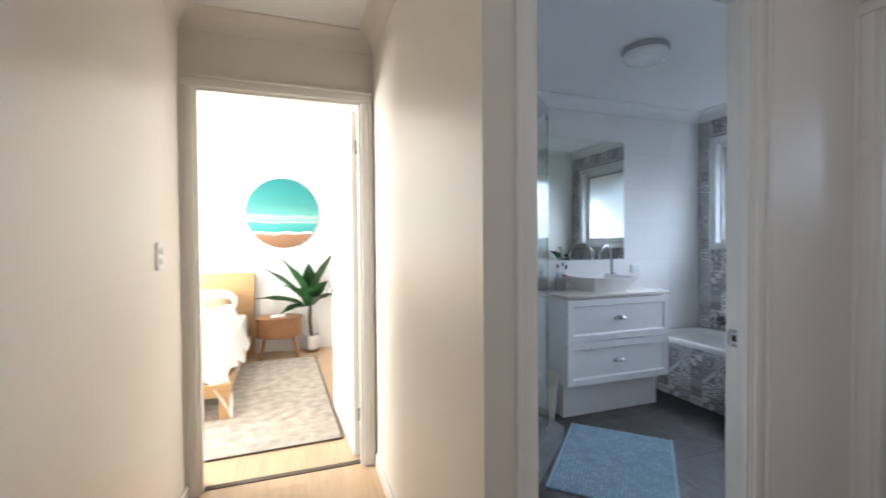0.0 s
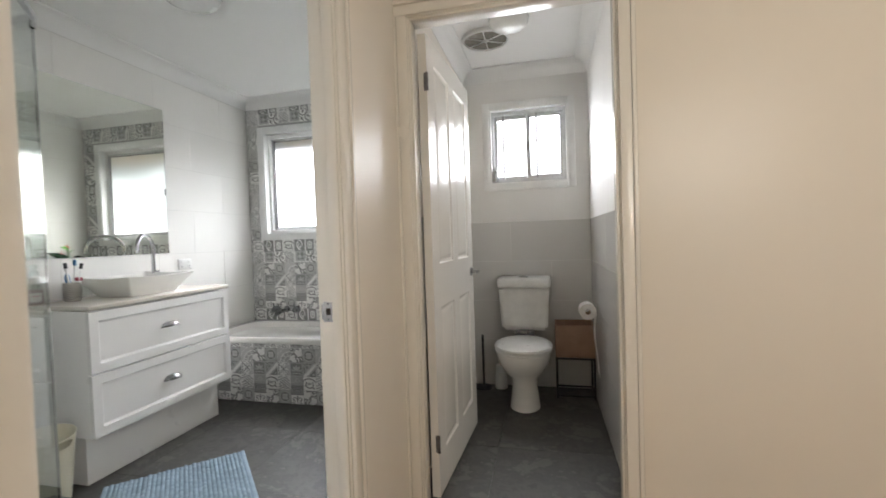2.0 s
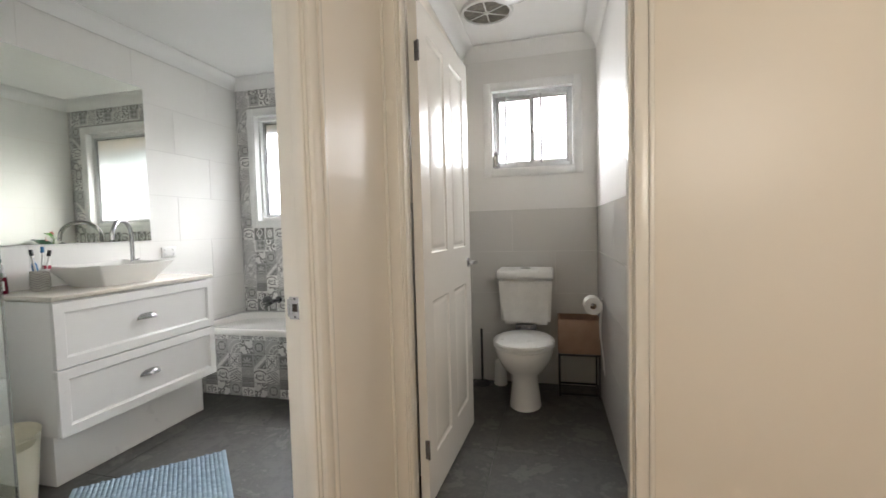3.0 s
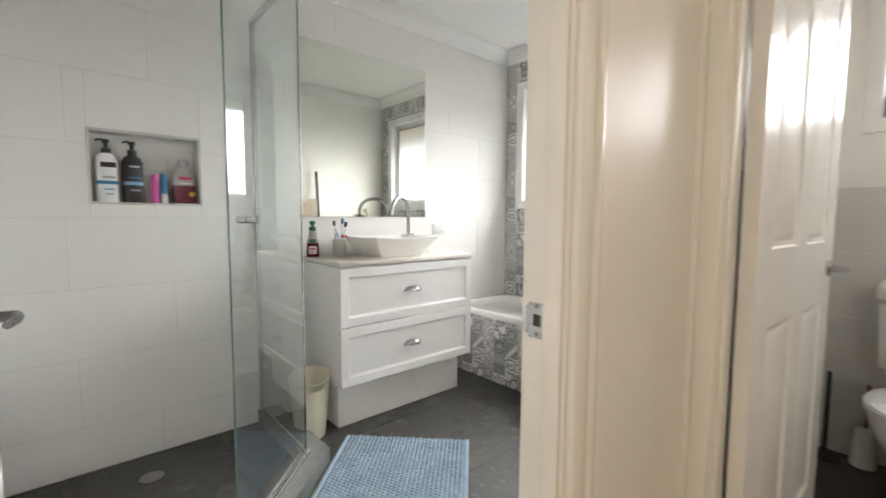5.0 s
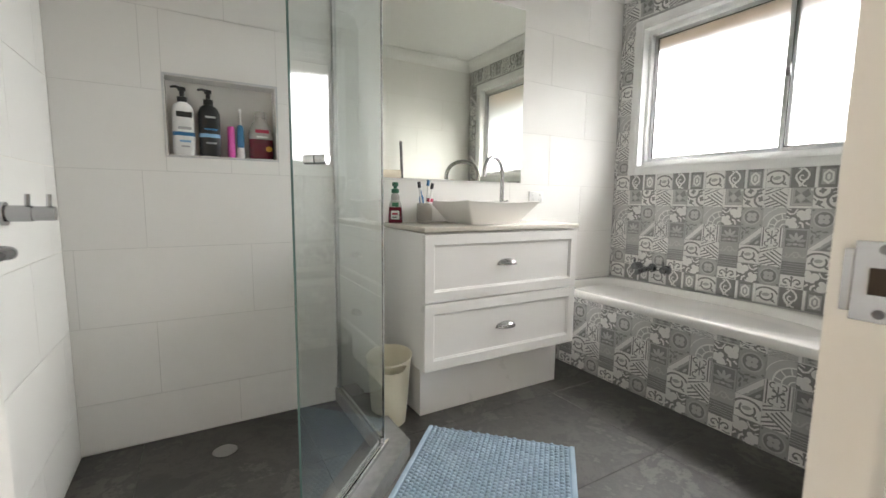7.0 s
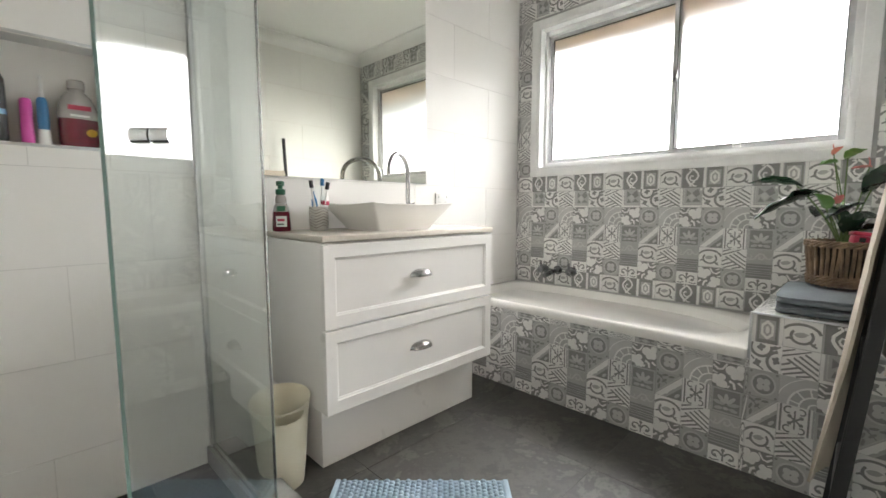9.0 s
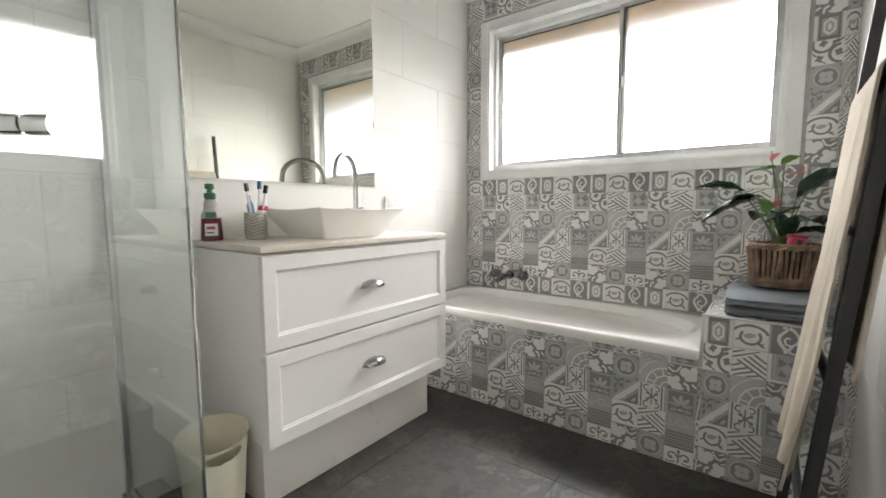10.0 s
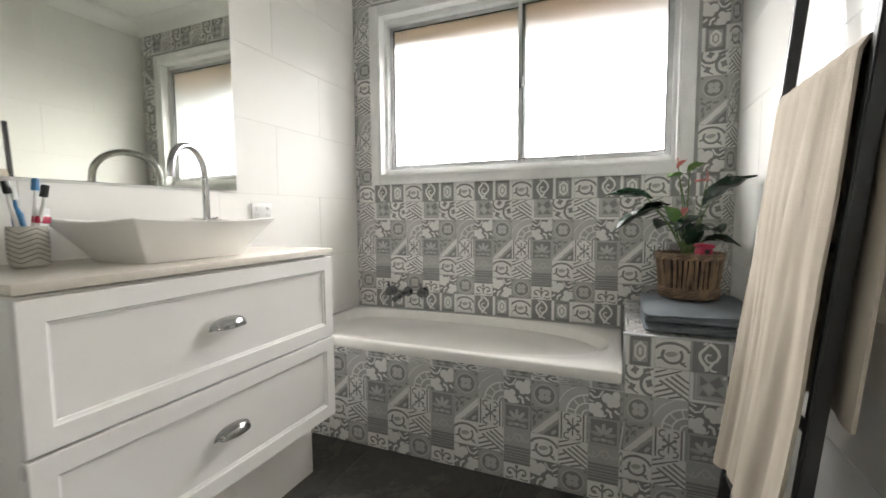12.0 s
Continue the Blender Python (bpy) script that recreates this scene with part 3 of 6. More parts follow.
# ---- windows ----
def window(name, label, y0, y1, z0, z1, split, trim0, trim1, tz0, tz1, face, bars=()):
    ob = thing(name, label, "window", kind="structure")
    xg = XE + 0.075
    bm = bmesh.new()
    for d in ((trim0, y0, tz0, tz1), (y1, trim1, tz0, tz1), (y0, y1, tz0, z0), (y0, y1, z1, tz1)):
        box(bm, face - 0.016, face - 0.001, *d[:2], *d[2:], bevel=0.004)
    part("trim", bm, M_WINF, ob, "white painted timber surround")
    bm = bmesh.new()
    for d in ((y0, y0 + 0.012, z0, z1), (y1 - 0.012, y1, z0, z1), (y0 + 0.012, y1 - 0.012, z0, z0 + 0.012), (y0 + 0.012, y1 - 0.012, z1 - 0.012, z1)):
        box(bm, face - 0.012, xg + 0.03, *d)
    part("reveal", bm, M_WINF, ob)
    y0, y1, z0, z1 = y0 + 0.012, y1 - 0.012, z0 + 0.012, z1 - 0.012
    bm = bmesh.new()
    for d in ((y0, y0 + 0.018, z0, z1), (y1 - 0.018, y1, z0, z1), (y0 + 0.018, y1 - 0.018, z0, z0 + 0.03), (y0 + 0.018, y1 - 0.018, z1 - 0.03, z1)):
        box(bm, xg - 0.03, xg + 0.03, *d, bevel=0.002)
    part("frame", bm, M_WINF if not bars else M_ALU, ob, "aluminium window frame")
    y0, y1, z0, z1 = y0 + 0.018, y1 - 0.018, z0 + 0.03, z1 - 0.03
    for k, (a, b, x) in enumerate(((y0, split + 0.018, xg - 0.012), (split - 0.018, y1, xg + 0.012))):
        bm = bmesh.new()
        w = 0.022
        for d in ((a, a + w, z0, z1), (b - w, b, z0, z1), (a + w, b - w, z0, z0 + w), (a + w, b - w, z1 - w, z1)):
            box(bm, x - 0.010, x + 0.010, *d, bevel=0.002)
        sash = part("sash", bm, M_ALU, ob, "sliding aluminium sash")
        bm = bmesh.new()
        e = 0.004
        for d in ((a + w, a + w + e, z0 + w, z1 - w), (b - w - e, b - w, z0 + w, z1 - w), (a + w + e, b - w - e, z0 + w, z0 + w + e), (a + w + e, b - w - e, z1 - w - e, z1 - w)):
            box(bm, x - 0.006, x + 0.006, *d)
        part("seal", bm, M_SEAL, sash, "black glazing seal")
        pane = part("pane", boxes((x - 0.003, x + 0.003, a + w + e, b - w - e, z0 + w + e, z1 - w - e)), M_PANE, sash, "frosted glass pane", smooth=0)
        pane.visible_shadow = False
    bm = bmesh.new()
    box(bm, xg - 0.032, xg - 0.022, split - 0.010, split + 0.010, (z0 + z1) / 2 - 0.03, (z0 + z1) / 2 + 0.03, 0.003)
    part("latch", bm, M_STEEL, ob)
    return ob


win_bath = window("window_1", "wide white sliding window with frosted glass", WY0, WY1, WZ0, WZ1, 1.974, 1.212, 2.822, 1.178, 2.163, XE)
bm = bmesh.new()
tube(bm, [(3.575, 1.66, 1.262), (3.572, 1.66, 1.287), (3.572, 1.69, 1.287), (3.575, 1.69, 1.262)], 0.003, 6)
part("pull", bm, M_PLAST, win_bath)
win_toilet = window("window_2", "small sliding window with frosted panes", UY0, UY1, UZ0, UZ1, 0.5, 0.163, 0.839, 1.495, 2.160, XE, bars=(1,))
for y in (0.437, 0.687):
    part("security_bar", boxes((3.588, 3.602, y - 0.008, y + 0.008, UZ0 + 0.044, UZ1 - 0.044), bevel=0.001), M_GREYRING, win_toilet)

# house eave seen at the top of the frosted panes
solid("eave", boxes((3.69, 4.35, -1, 4.2, 2.16, 2.20), (3.69, 4.4, -1, 4.2, 2.20, 2.38)), M_BRICK, "peach painted eave soffit outside the windows", "eave", "structure", 0)


# ---- bathroom things ----
def vanity():
    x0, x1, yf, yb = 1.808, 2.707, 2.484, YN - 0.002
    ob = thing("vanity_cabinet", "white two-drawer shaker vanity cabinet on a recessed plinth", "cabinet")
    bm = bmesh.new()
    box(bm, x0, x1, yf + 0.02, yb, 0.252, 0.8575, 0.003)
    part("body", bm, M_VAN, ob)
    bm = bmesh.new()
    box(bm, x0 + 0.034, x1 - 0.014, 2.588, yb, 0.0, 0.2515, 0.002)
    part("plinth", bm, M_VAN, ob)
    for z0, z1, zh in ((0.558, 0.853, 0.712), (0.252, 0.552, 0.410)):
        bm = bmesh.new()
        fx, fz = 0.044, 0.046

        def front(inset_x, inset_z, y):
            return [(x0 + inset_x, y, z0 + inset_z), (x1 - inset_x, y, z0 + inset_z), (x1 - inset_x, y, z1 - inset_z), (x0 + inset_x, y, z1 - inset_z)]
        loft(bm, [front(0, 0, yf + 0.0195), front(0, 0, yf), front(0.002, 0.002, yf - 0.002), front(fx - 0.001, fz - 0.001, yf - 0.002), front(fx, fz, yf - 0.001), front(fx + 0.002, fz + 0.002, yf + 0.002),
                  front(fx + 0.007, fz + 0.007, yf + 0.004), front(fx + 0.0085, fz + 0.0085, yf + 0.008)])
        drawer = part("drawer_front", bm, M_VAN, ob, smooth=18)
        bm = bmesh.new()
        n, rings = 14, []
        for i in range(8):
            a = math.pi / 2 * i / 7
            d, hh = 0.032 * math.sin(a), 0.029 * math.cos(a)
            rings.append([(2.245 + 0.057 * math.cos(math.pi * j / n) * (1 - 0.10 * math.sin(a)), yf - 0.003 - d * math.sin(math.pi * j / n) ** 0.6, zh - 0.010 + hh * math.sin(math.pi * j / n) ** 0.7) for j in range(n + 1)])
        loft(bm, rings, cap=False, closed=False)
        bmesh.ops.solidify(bm, geom=list(bm.faces), thickness=0.0018)
        box(bm, 2.245 - 0.060, 2.245 + 0.060, yf - 0.004, yf - 0.0021, zh - 0.012, zh - 0.006, 0.0008)
        part("cup_handle", bm, M_CHROME, drawer, "chrome cup handle")
    top = boxes((x0 - 0.004, x1 + 0.004, yf - 0.006, yb, 0.8635, 0.884), (x0 + 0.012, x1 - 0.012, yf + 0.030, yb - 0.01, 0.8577, 0.8637), bevel=0.002)
    solid("worktop", top, M_STONE, "cream stone worktop on the vanity cabinet", "worktop")


vanity()

# vessel basin: flared, squarish, sides dipping between the raised corners
bx, by = 2.252, 2.70


def rounded(hx, hy, r, z, n=5, lift=0.0, cx=0.0, cy=0.0):
    """A rectangle on plan with rounded corners; lift raises the corners."""
    out = []
    for k, (sx_, sy_) in enumerate(((1, 1), (-1, 1), (-1, -1), (1, -1))):
        for i in range(n + 1):
            a = math.pi / 2 * (k + i / n)
            out.append((cx + sx_ * (hx - r) + r * math.cos(a), cy + sy_ * (hy - r) + r * math.sin(a), z + lift))
        nxt = ((1, 1), (-1, 1), (-1, -1), (1, -1))[(k + 1) % 4]
        a0, b0 = out[-1], (cx + nxt[0] * (hx - r) + r * math.cos(math.pi / 2 * (k + 1)), cy + nxt[1] * (hy - r) + r * math.sin(math.pi / 2 * (k + 1)))
        for t in (0.25, 0.5, 0.75):
            out.append((a0[0] + (b0[0] - a0[0]) * t, a0[1] + (b0[1] - a0[1]) * t, z + lift * (1 - math.sin(math.pi * t))))
    return out


bm = bmesh.new()
rings = []
for hx_, hy_, r_, z_, lf in ((0.140, 0.116, 0.012, 0.8845, 0), (0.143, 0.119, 0.013, 0.888, 0), (0.170, 0.145, 0.010, 0.930, 0.001), (0.211, 0.188, 0.007, 0.984, 0.007), (0.2135, 0.1905, 0.010, 0.989, 0.008),
                           (0.2125, 0.1895, 0.010, 0.992, 0.008), (0.207, 0.184, 0.010, 0.992, 0.008), (0.200, 0.177, 0.014, 0.982, 0.006), (0.165, 0.140, 0.03, 0.925, 0), (0.13, 0.105, 0.04, 0.906, 0), (0.03, 0.03, 0.029, 0.902, 0)):
    rings.append(rounded(hx_, hy_, r_, z_, 5, lf, bx, by))
loft(bm, rings)
solid("vessel_basin", bm, M_CERAM, "white ceramic flared vessel basin on the vanity top", "basin")

# gooseneck tap
tap = thing("basin_tap", "tall brushed chrome gooseneck tap behind the basin", "tap")
bm = bmesh.new()
tx, ty = 2.462, 2.815
pts = [(tx, ty, 0.884), (tx, ty, 1.09), (tx, ty, 1.142)]
hx, hy = -0.088, -0.040
for i in range(1, 21):
    a = math.pi * i / 20 * 0.98
    pts.append((tx + hx * (1 - math.cos(a)), ty + hy * (1 - math.cos(a)), 1.142 + 0.086 * math.sin(a)))
pts.append((tx + hx * 2.02, ty + hy * 2.02, 1.122))
tube(bm, pts, 0.0112, 14)
part("spout", bm, M_STEEL, tap)
bm = bmesh.new()
lathe(bm, [(0.024, 0), (0.024, 0.005), (0.014, 0.012)], 20)
part("base_ring", bm, M_STEEL, tap, at=pose(tx, ty, 0.884))
bm = bmesh.new()
lathe(bm, [(0.010, 0), (0.010, 0.112), (0.006, 0.116)], 14)
tube(bm, [(0, 0, 0.112), (0.018, 0.0, 0.117)], 0.003, 6)
part("mixer_pin", bm, M_STEEL, tap, at=pose(tx + 0.05, ty + 0.03, 0.884))

# mirror
mir = thing("mirror", "large frameless rectangular wall mirror above the vanity", "mirror")
part("silvered_glass", boxes((1.797, 2.692, YN - 0.0065, YN - 0.002, 1.108, 2.090)), M_MIRROR, mir, smooth=0)
part("edge", boxes((1.7955, 2.6935, YN - 0.0055, YN - 0.0012, 1.1065, 2.0915)), M_ALU, mir, "ground glass edge", smooth=0)

# power point
so = thing("power_point", "white double power point on the tiled wall", "socket")
bm = bmesh.new()
box(bm, 2.762, 2.877, YN - 0.011, YN - 0.001, 0.986, 1.059, 0.004)
part("plate", bm, M_PLAST, so)
for x in (2.789, 2.850):
    part("switch", boxes((x - 0.008, x + 0.008, YN - 0.0145, YN - 0.010, 1.031, 1.046), bevel=0.002), M_PLAST, so)
    # pin slots are raised grey strips; the holes' shade is in their colour
    bm = boxes((x - 0.009, x - 0.006, YN - 0.0118, YN - 0.0108, 1.004, 1.014), (x + 0.006, x + 0.009, YN - 0.0118, YN - 0.0108, 1.004, 1.014), (x - 0.0015, x + 0.0015, YN - 0.0118, YN - 0.0108, 0.994, 1.002))
    part("slot_shade", bm, M_GREYRING, so)

# hand soap
sx, sy, ZT = 1.842, 2.866, 0.8845
hs = thing("soap_dispenser", "red foaming hand soap bottle with a green pump", "bottle", pose(sx, sy, ZT, 0, 0, -25))
bm = bmesh.new()
loft(bm, [circle(0.034, 0, 24, ry=0.024, power=3), circle(0.036, 0.01, 24, ry=0.025, power=3), circle(0.032, 0.078, 24, ry=0.0225, power=3)])
part("body", bm, M_REDLIQ, hs, "red soap showing through the bottle")
bm = bmesh.new()
loft(bm, [circle(0.0319, 0.0785, 24, ry=0.0224, power=3), circle(0.029, 0.095, 24, ry=0.0215, power=2.6), circle(0.022, 0.110, 24, ry=0.020)])
part("shoulder", bm, M_CLEARB, hs, "clear plastic shoulder above the soap")
part("label_bar", boxes((-0.016, 0.016, -0.0246, -0.0215, 0.080, 0.100)), M_GREEN, hs)
bm = bmesh.new()
lathe(bm, [(0.021, 0.1105), (0.022, 0.130), (0.017, 0.142), (0.013, 0.145)], 20)
part("neck", bm, M_CLEARB, hs, "clear plastic neck")
part("label", boxes((-0.020, 0.020, -0.0262, -0.0240, 0.018, 0.060)), M_PLAST, hs, "white label")
part("label_bar", boxes((-0.015, 0.012, -0.0268, -0.0261, 0.040, 0.050)), M_RED, hs)
part("label_bar", boxes((-0.015, 0.008, -0.0268, -0.0261, 0.026, 0.031)), M_DARKP, hs)
bm = bmesh.new()
lathe(bm, [(0.015, 0.145), (0.019, 0.148), (0.019, 0.165), (0.009, 0.170), (0.009, 0.178), (0.016, 0.182), (0.015, 0.198), (0.008, 0.200)], 18)
box(bm, -0.008, 0.008, -0.042, 0.0, 0.184, 0.196, 0.003)
part("pump", bm, M_GREEN, hs)

# toothbrush cup
cx, cy = 1.970, 2.80
cup = thing("toothbrush_cup", "pale grey cup with thin dark chevrons holding toothbrushes", "cup", pose(cx, cy, ZT))
bm = bmesh.new()
lathe(bm, [(0.030, 0), (0.036, 0.006), (0.0385, 0.05), (0.037, 0.098), (0.034, 0.098), (0.034, 0.02), (0.005, 0.015)], 28)
part("body", bm, M_CUP, cup)
for r in range(7):
    bm = bmesh.new()
    n = 56
    lo, hi = [], []
    for i in range(n):
        a = 2 * math.pi * i / n
        zz = 0.010 + r * 0.0115 + 0.013 * abs((i % 14) / 7 - 1)
        rr = 0.0365 + 0.0024 * math.sin(min(zz, 0.09) / 0.095 * math.pi) + 0.0006
        lo.append((rr * math.cos(a), rr * math.sin(a), zz))
        hi.append((rr * math.cos(a), rr * math.sin(a), zz + 0.0028))
    loft(bm, [lo, hi], cap=False)
    part("chevron_band", bm, M_CUPL, cup, smooth=0)


def toothbrush(lean, turn, body, mat, hgt=0.19, electric=False):
    ob = thing("toothbrush", "toothbrush standing in the grey cup", "toothbrush", pose(cx, cy, ZT + 0.017) @ pose(0, 0, 0, 0, lean, turn) @ pose(0.008, 0, 0))
    bm = bmesh.new()
    if electric:
        lathe(bm, [(0.010, 0), (0.013, 0.03), (0.012, 0.11), (0.006, 0.125), (0.004, 0.13), (0.0035, 0.175)], 14)
    else:
        tube(bm, [(0, 0, 0), (0, 0, hgt * 0.5), (0.003, 0, hgt * 0.75), (0, 0, hgt)], 0.0055, 8, 0.0035)
    part("handle", bm, body, ob)
    bm = boxes((-0.006, 0.007, -0.006, 0.006, hgt - 0.03, hgt), bevel=0.002)
    part("bristles", bm, mat, ob)


toothbrush(8, 30, M_PLAST, M_BLUE, 0.20)
toothbrush(10, 200, M_PLAST, M_DARKP, 0.19)
toothbrush(7, 110, M_BLUE, M_PLAST, 0.175, True)
toothbrush(12, -60, M_PLAST, M_DARKP, 0.185)
tp = thing("toothpaste_tube", "white and red toothpaste tube standing in the cup", "toothpaste", pose(cx + 0.012, cy - 0.012, ZT + 0.017) @ pose(0, 0, 0, 5, 4, 20))
bm = bmesh.new()
loft(bm, [circle(0.012, 0.0, 16), circle(0.013, 0.015, 16), circle(0.017, 0.06, 16, ry=0.009), circle(0.019, 0.125, 16, ry=0.002)])
part("tube", bm, M_PLAST, tp)
part("label_band", boxes((-0.0178, 0.0178, -0.0085, 0.0085, 0.088, 0.106), bevel=0.003), M_RED, tp, "red label band")


# bath
def bath():
    ob = thing("bathtub", "white inset bathtub with a broad rim", "bathtub")
    x0, x1, y0, y1, zr = 2.922, XE - 0.001, 1.476, YN - 0.001, 0.473
    mx, my, hx, hy = (x0 + x1) / 2, (y0 + y1) / 2, (x1 - x0) / 2, (y1 - y0) / 2

    def rr(dx, dy, z, pw, ox=0.0, oy=0.0):
        out = []
        for i in range(96):
            c, q = math.cos(2 * math.pi * i / 96), math.sin(2 * math.pi * i / 96)
            p = 2 / (pw if q > 0 or pw > 20 else min(pw, 2.35))      # the backrest end is rounder
            out.append((mx + ox + (hx - dx) * math.copysign(abs(c) ** p, c), my + oy + (hy - dy) * math.copysign(abs(q) ** p, q), z))
        return out
    bm = bmesh.new()
    loft(bm, [rr(0.004, 0.004, zr - 0.042, 60), rr(0, 0, zr - 0.036, 60), rr(0, 0, zr - 0.006, 60), rr(0.006, 0.006, zr, 60), rr(0.034, 0.046, zr, 5, 0.008), rr(0.041, 0.054, zr - 0.005, 4.6, 0.008),
              rr(0.050, 0.078, zr - 0.04, 4, 0.008, 0.010), rr(0.066, 0.140, zr - 0.15, 3.6, 0.008, 0.048), rr(0.092, 0.21, zr - 0.28, 3.4, 0.006, 0.088), rr(0.125, 0.27, zr - 0.355, 3.2, 0.004, 0.11), rr(0.18, 0.33, zr - 0.385, 3.0, 0.002, 0.12), rr(0.30, 0.65, zr - 0.392, 2.5, 0.002, 0.10)])
    part("tub", bm, M_ACRYL, ob, smooth=50)
    bm = bmesh.new()
    lathe(bm, [(0.028, 0), (0.028, 0.003), (0.010, 0.004)], 20)
    part("waste", bm, M_CHROME, ob, at=pose(3.24, 2.62, zr - 0.389))


bath()
# bath hob carcass and ledge behind the tiles
bath_wall = solid("bath_surround", boxes((2.945, XE + 0.004, YS - 0.005, 1.470, -0.008, 0.598), (2.945, 2.985, 1.470, YN + 0.004, -0.008, 0.432)), M_TGROUT, "patterned tile surround and ledge of the bath", "bath surround", "structure", 0)
bm = bmesh.new()
box(bm, 2.930, 2.944, YS + 0.001, 1.477, 0.6005, 0.6085, 0.002)
box(bm, 2.930, 2.944, 1.4685, 1.4770, 0.434, 0.600, 0.002)
part("edge_trim", bm, M_ALU, bath_wall, "pale metal tile trim")


# wall taps over the bath
def wall_tap(y, z):
    ob = thing("bath_tap", "dark brushed metal lever tap on the patterned tiles", "tap", pose(XE, y, z), group="bath taps")
    bm = bmesh.new()
    lathe(bm, [(0.028, 0), (0.028, 0.007), (0.021, 0.010), (0.021, 0.055), (0.017, 0.058)], 20)
    part("body", bm, M_GUN_SHADE, ob, at=pose(-0.0005, 0, 0, 0, -90, 0))
    bm = bmesh.new()
    tube(bm, [(-0.048, 0, 0.015), (-0.052, 0, 0.058)], 0.007, 8)
    part("lever", bm, M_GUN_SHADE, ob)


wall_tap(2.700, 0.575)
wall_tap(2.500, 0.575)
spt = thing("bath_spout", "dark brushed metal straight bath spout on the wall", "spout", pose(XE, 2.60, 0.575))
bm = bmesh.new()
tube(bm, [(-0.0005, 0, 0), (-0.010, 0, 0)], 0.028, 20)
tube(bm, [(-0.008, 0, 0), (-0.10, 0, -0.008), (-0.165, 0, -0.018)], 0.016, 14)
part("pipe", bm, M_GUN_SHADE, spt)

# shower screen
H, E, CW = Vector((1.572, 2.362)), Vector((1.186, 1.980)), Vector((1.560, YN))
hob = thing("shower_hob", "raised slate-tiled hob round the corner shower", "shower hob", kind="structure")


def strip(bm, a, b, w0, w1, z0, z1):
    """A bar on plan from a to b; w0, w1: its sides, to the right of the way."""
    d = (b - a).normalized()
    n = Vector((d.y, -d.x))
    q = [a + n * w0, b + n * w0, b + n * w1, a + n * w1]
    loft(bm, [[(*p, z0) for p in q], [(*p, z1) for p in q]])


D = (E - H).normalized()
ND = Vector((-D.y, D.x))                                       # out of the shower
OUT, INN = 0.085, 0.03
o1, o2 = Vector((H.x + OUT, YN - 0.001)), Vector((1.667, 2.332))
i1, i2 = Vector((H.x - INN, YN - 0.001)), Vector((1.55, 2.385))
o3, i3 = E + ND * 0.07 + D * 0.02, E - ND * INN
o4, i4 = Vector((XW + 0.001, o3.y)), Vector((XW + 0.001, i3.y))
bm = bmesh.new()
for q in ([o1, o2, i2, i1], [o2, o3, i3, i2], [o3, o4, i4, i3]):
    loft(bm, [[(*p, 0.001) for p in q], [(*p, 0.068) for p in q]])
part("hob_tiles", bm, material("hob_slate", (0.13, 0.13, 0.125), 0.3, second=(0.22, 0.22, 0.21), scale=5, amount=0.6, detail=8, fine=40, bump=0.1), hob, smooth=0)

screen = thing("shower_screen", "frameless clear glass shower screen with a diagonal door", "shower screen")


def pane(name, a, b, z0, z1, label):
    bm = bmesh.new()
    strip(bm, a, b, -0.003, 0.003, z0, z1)
    ob = part(name, bm, M_GLASS, screen, label, smooth=0)
    ob.visible_shadow = False
    return ob


ZG0, ZG1 = 0.086, 2.075
fixed = pane("fixed_panel", CW + Vector((0.003, -0.012)), H + Vector((-0.004, 0.012)), ZG0 - 0.01, ZG1, "clear fixed glass panel")
leaf = pane("glass_door", H + D * 0.008, E, ZG0, ZG1 - 0.02, "clear pivoting glass door")
for a, b, par in ((E - D * 0.0002, E + D * 0.0009, leaf), (H + D * 0.0058, H + D * 0.0078, leaf)):
    bm = bmesh.new()
    strip(bm, a, b, -0.0031, 0.0031, ZG0, ZG1 - 0.02)
    part("polished_edge", bm, M_EDGE, par, "green polished glass edge", smooth=0)
bm = bmesh.new()
strip(bm, CW + Vector((0.003, -0.001)), CW + Vector((0.003, -0.022)), -0.011, 0.011, 0.070, ZG1 + 0.02)
part("wall_channel", bm, M_ALU, screen, smooth=0)
bm = bmesh.new()
strip(bm, CW + Vector((0.003, -0.022)), H + Vector((-0.004, 0.0)), -0.010, 0.010, ZG1, ZG1 + 0.022)
strip(bm, H, E + D * 0.02, -0.010, 0.010, ZG1, ZG1 + 0.022)
part("head_rail", bm, M_ALU, screen, smooth=0)
bm = bmesh.new()
strip(bm, CW + Vector((0.003, -0.022)), H + Vector((-0.004, 0.01)), -0.008, 0.008, 0.0685, 0.080)
strip(bm, H + ND * 0.006, E + ND * 0.006, -0.012, 0.012, 0.0685, 0.078)
strip(bm, H + ND * 0.016, E + ND * 0.016, -0.003, 0.003, 0.078, 0.086)
part("sill_rail", bm, M_CHROME, screen, smooth=0)
for z in (0.093, ZG1 - 0.03):
    bm = bmesh.new()
    lathe(bm, [(0.013, -0.014), (0.013, 0.014)], 14)
    box(bm, -0.012, 0.012, -0.010, 0.010, -0.014, 0.014, 0.003)
    part("pivot", bm, M_CHROME, screen, at=pose(*(H + D * 0.03), z))
kp = E - D * 0.105
for s in (1, -1):
    bm = bmesh.new()
    q = [kp + ND * s * 0.0035, kp + ND * s * 0.034]
    tube(bm, [(*q[0], 1.10), (*q[1], 1.10)], 0.0135, 18)
    part("knob", bm, M_CHROME, screen, "chrome cylindrical knob")

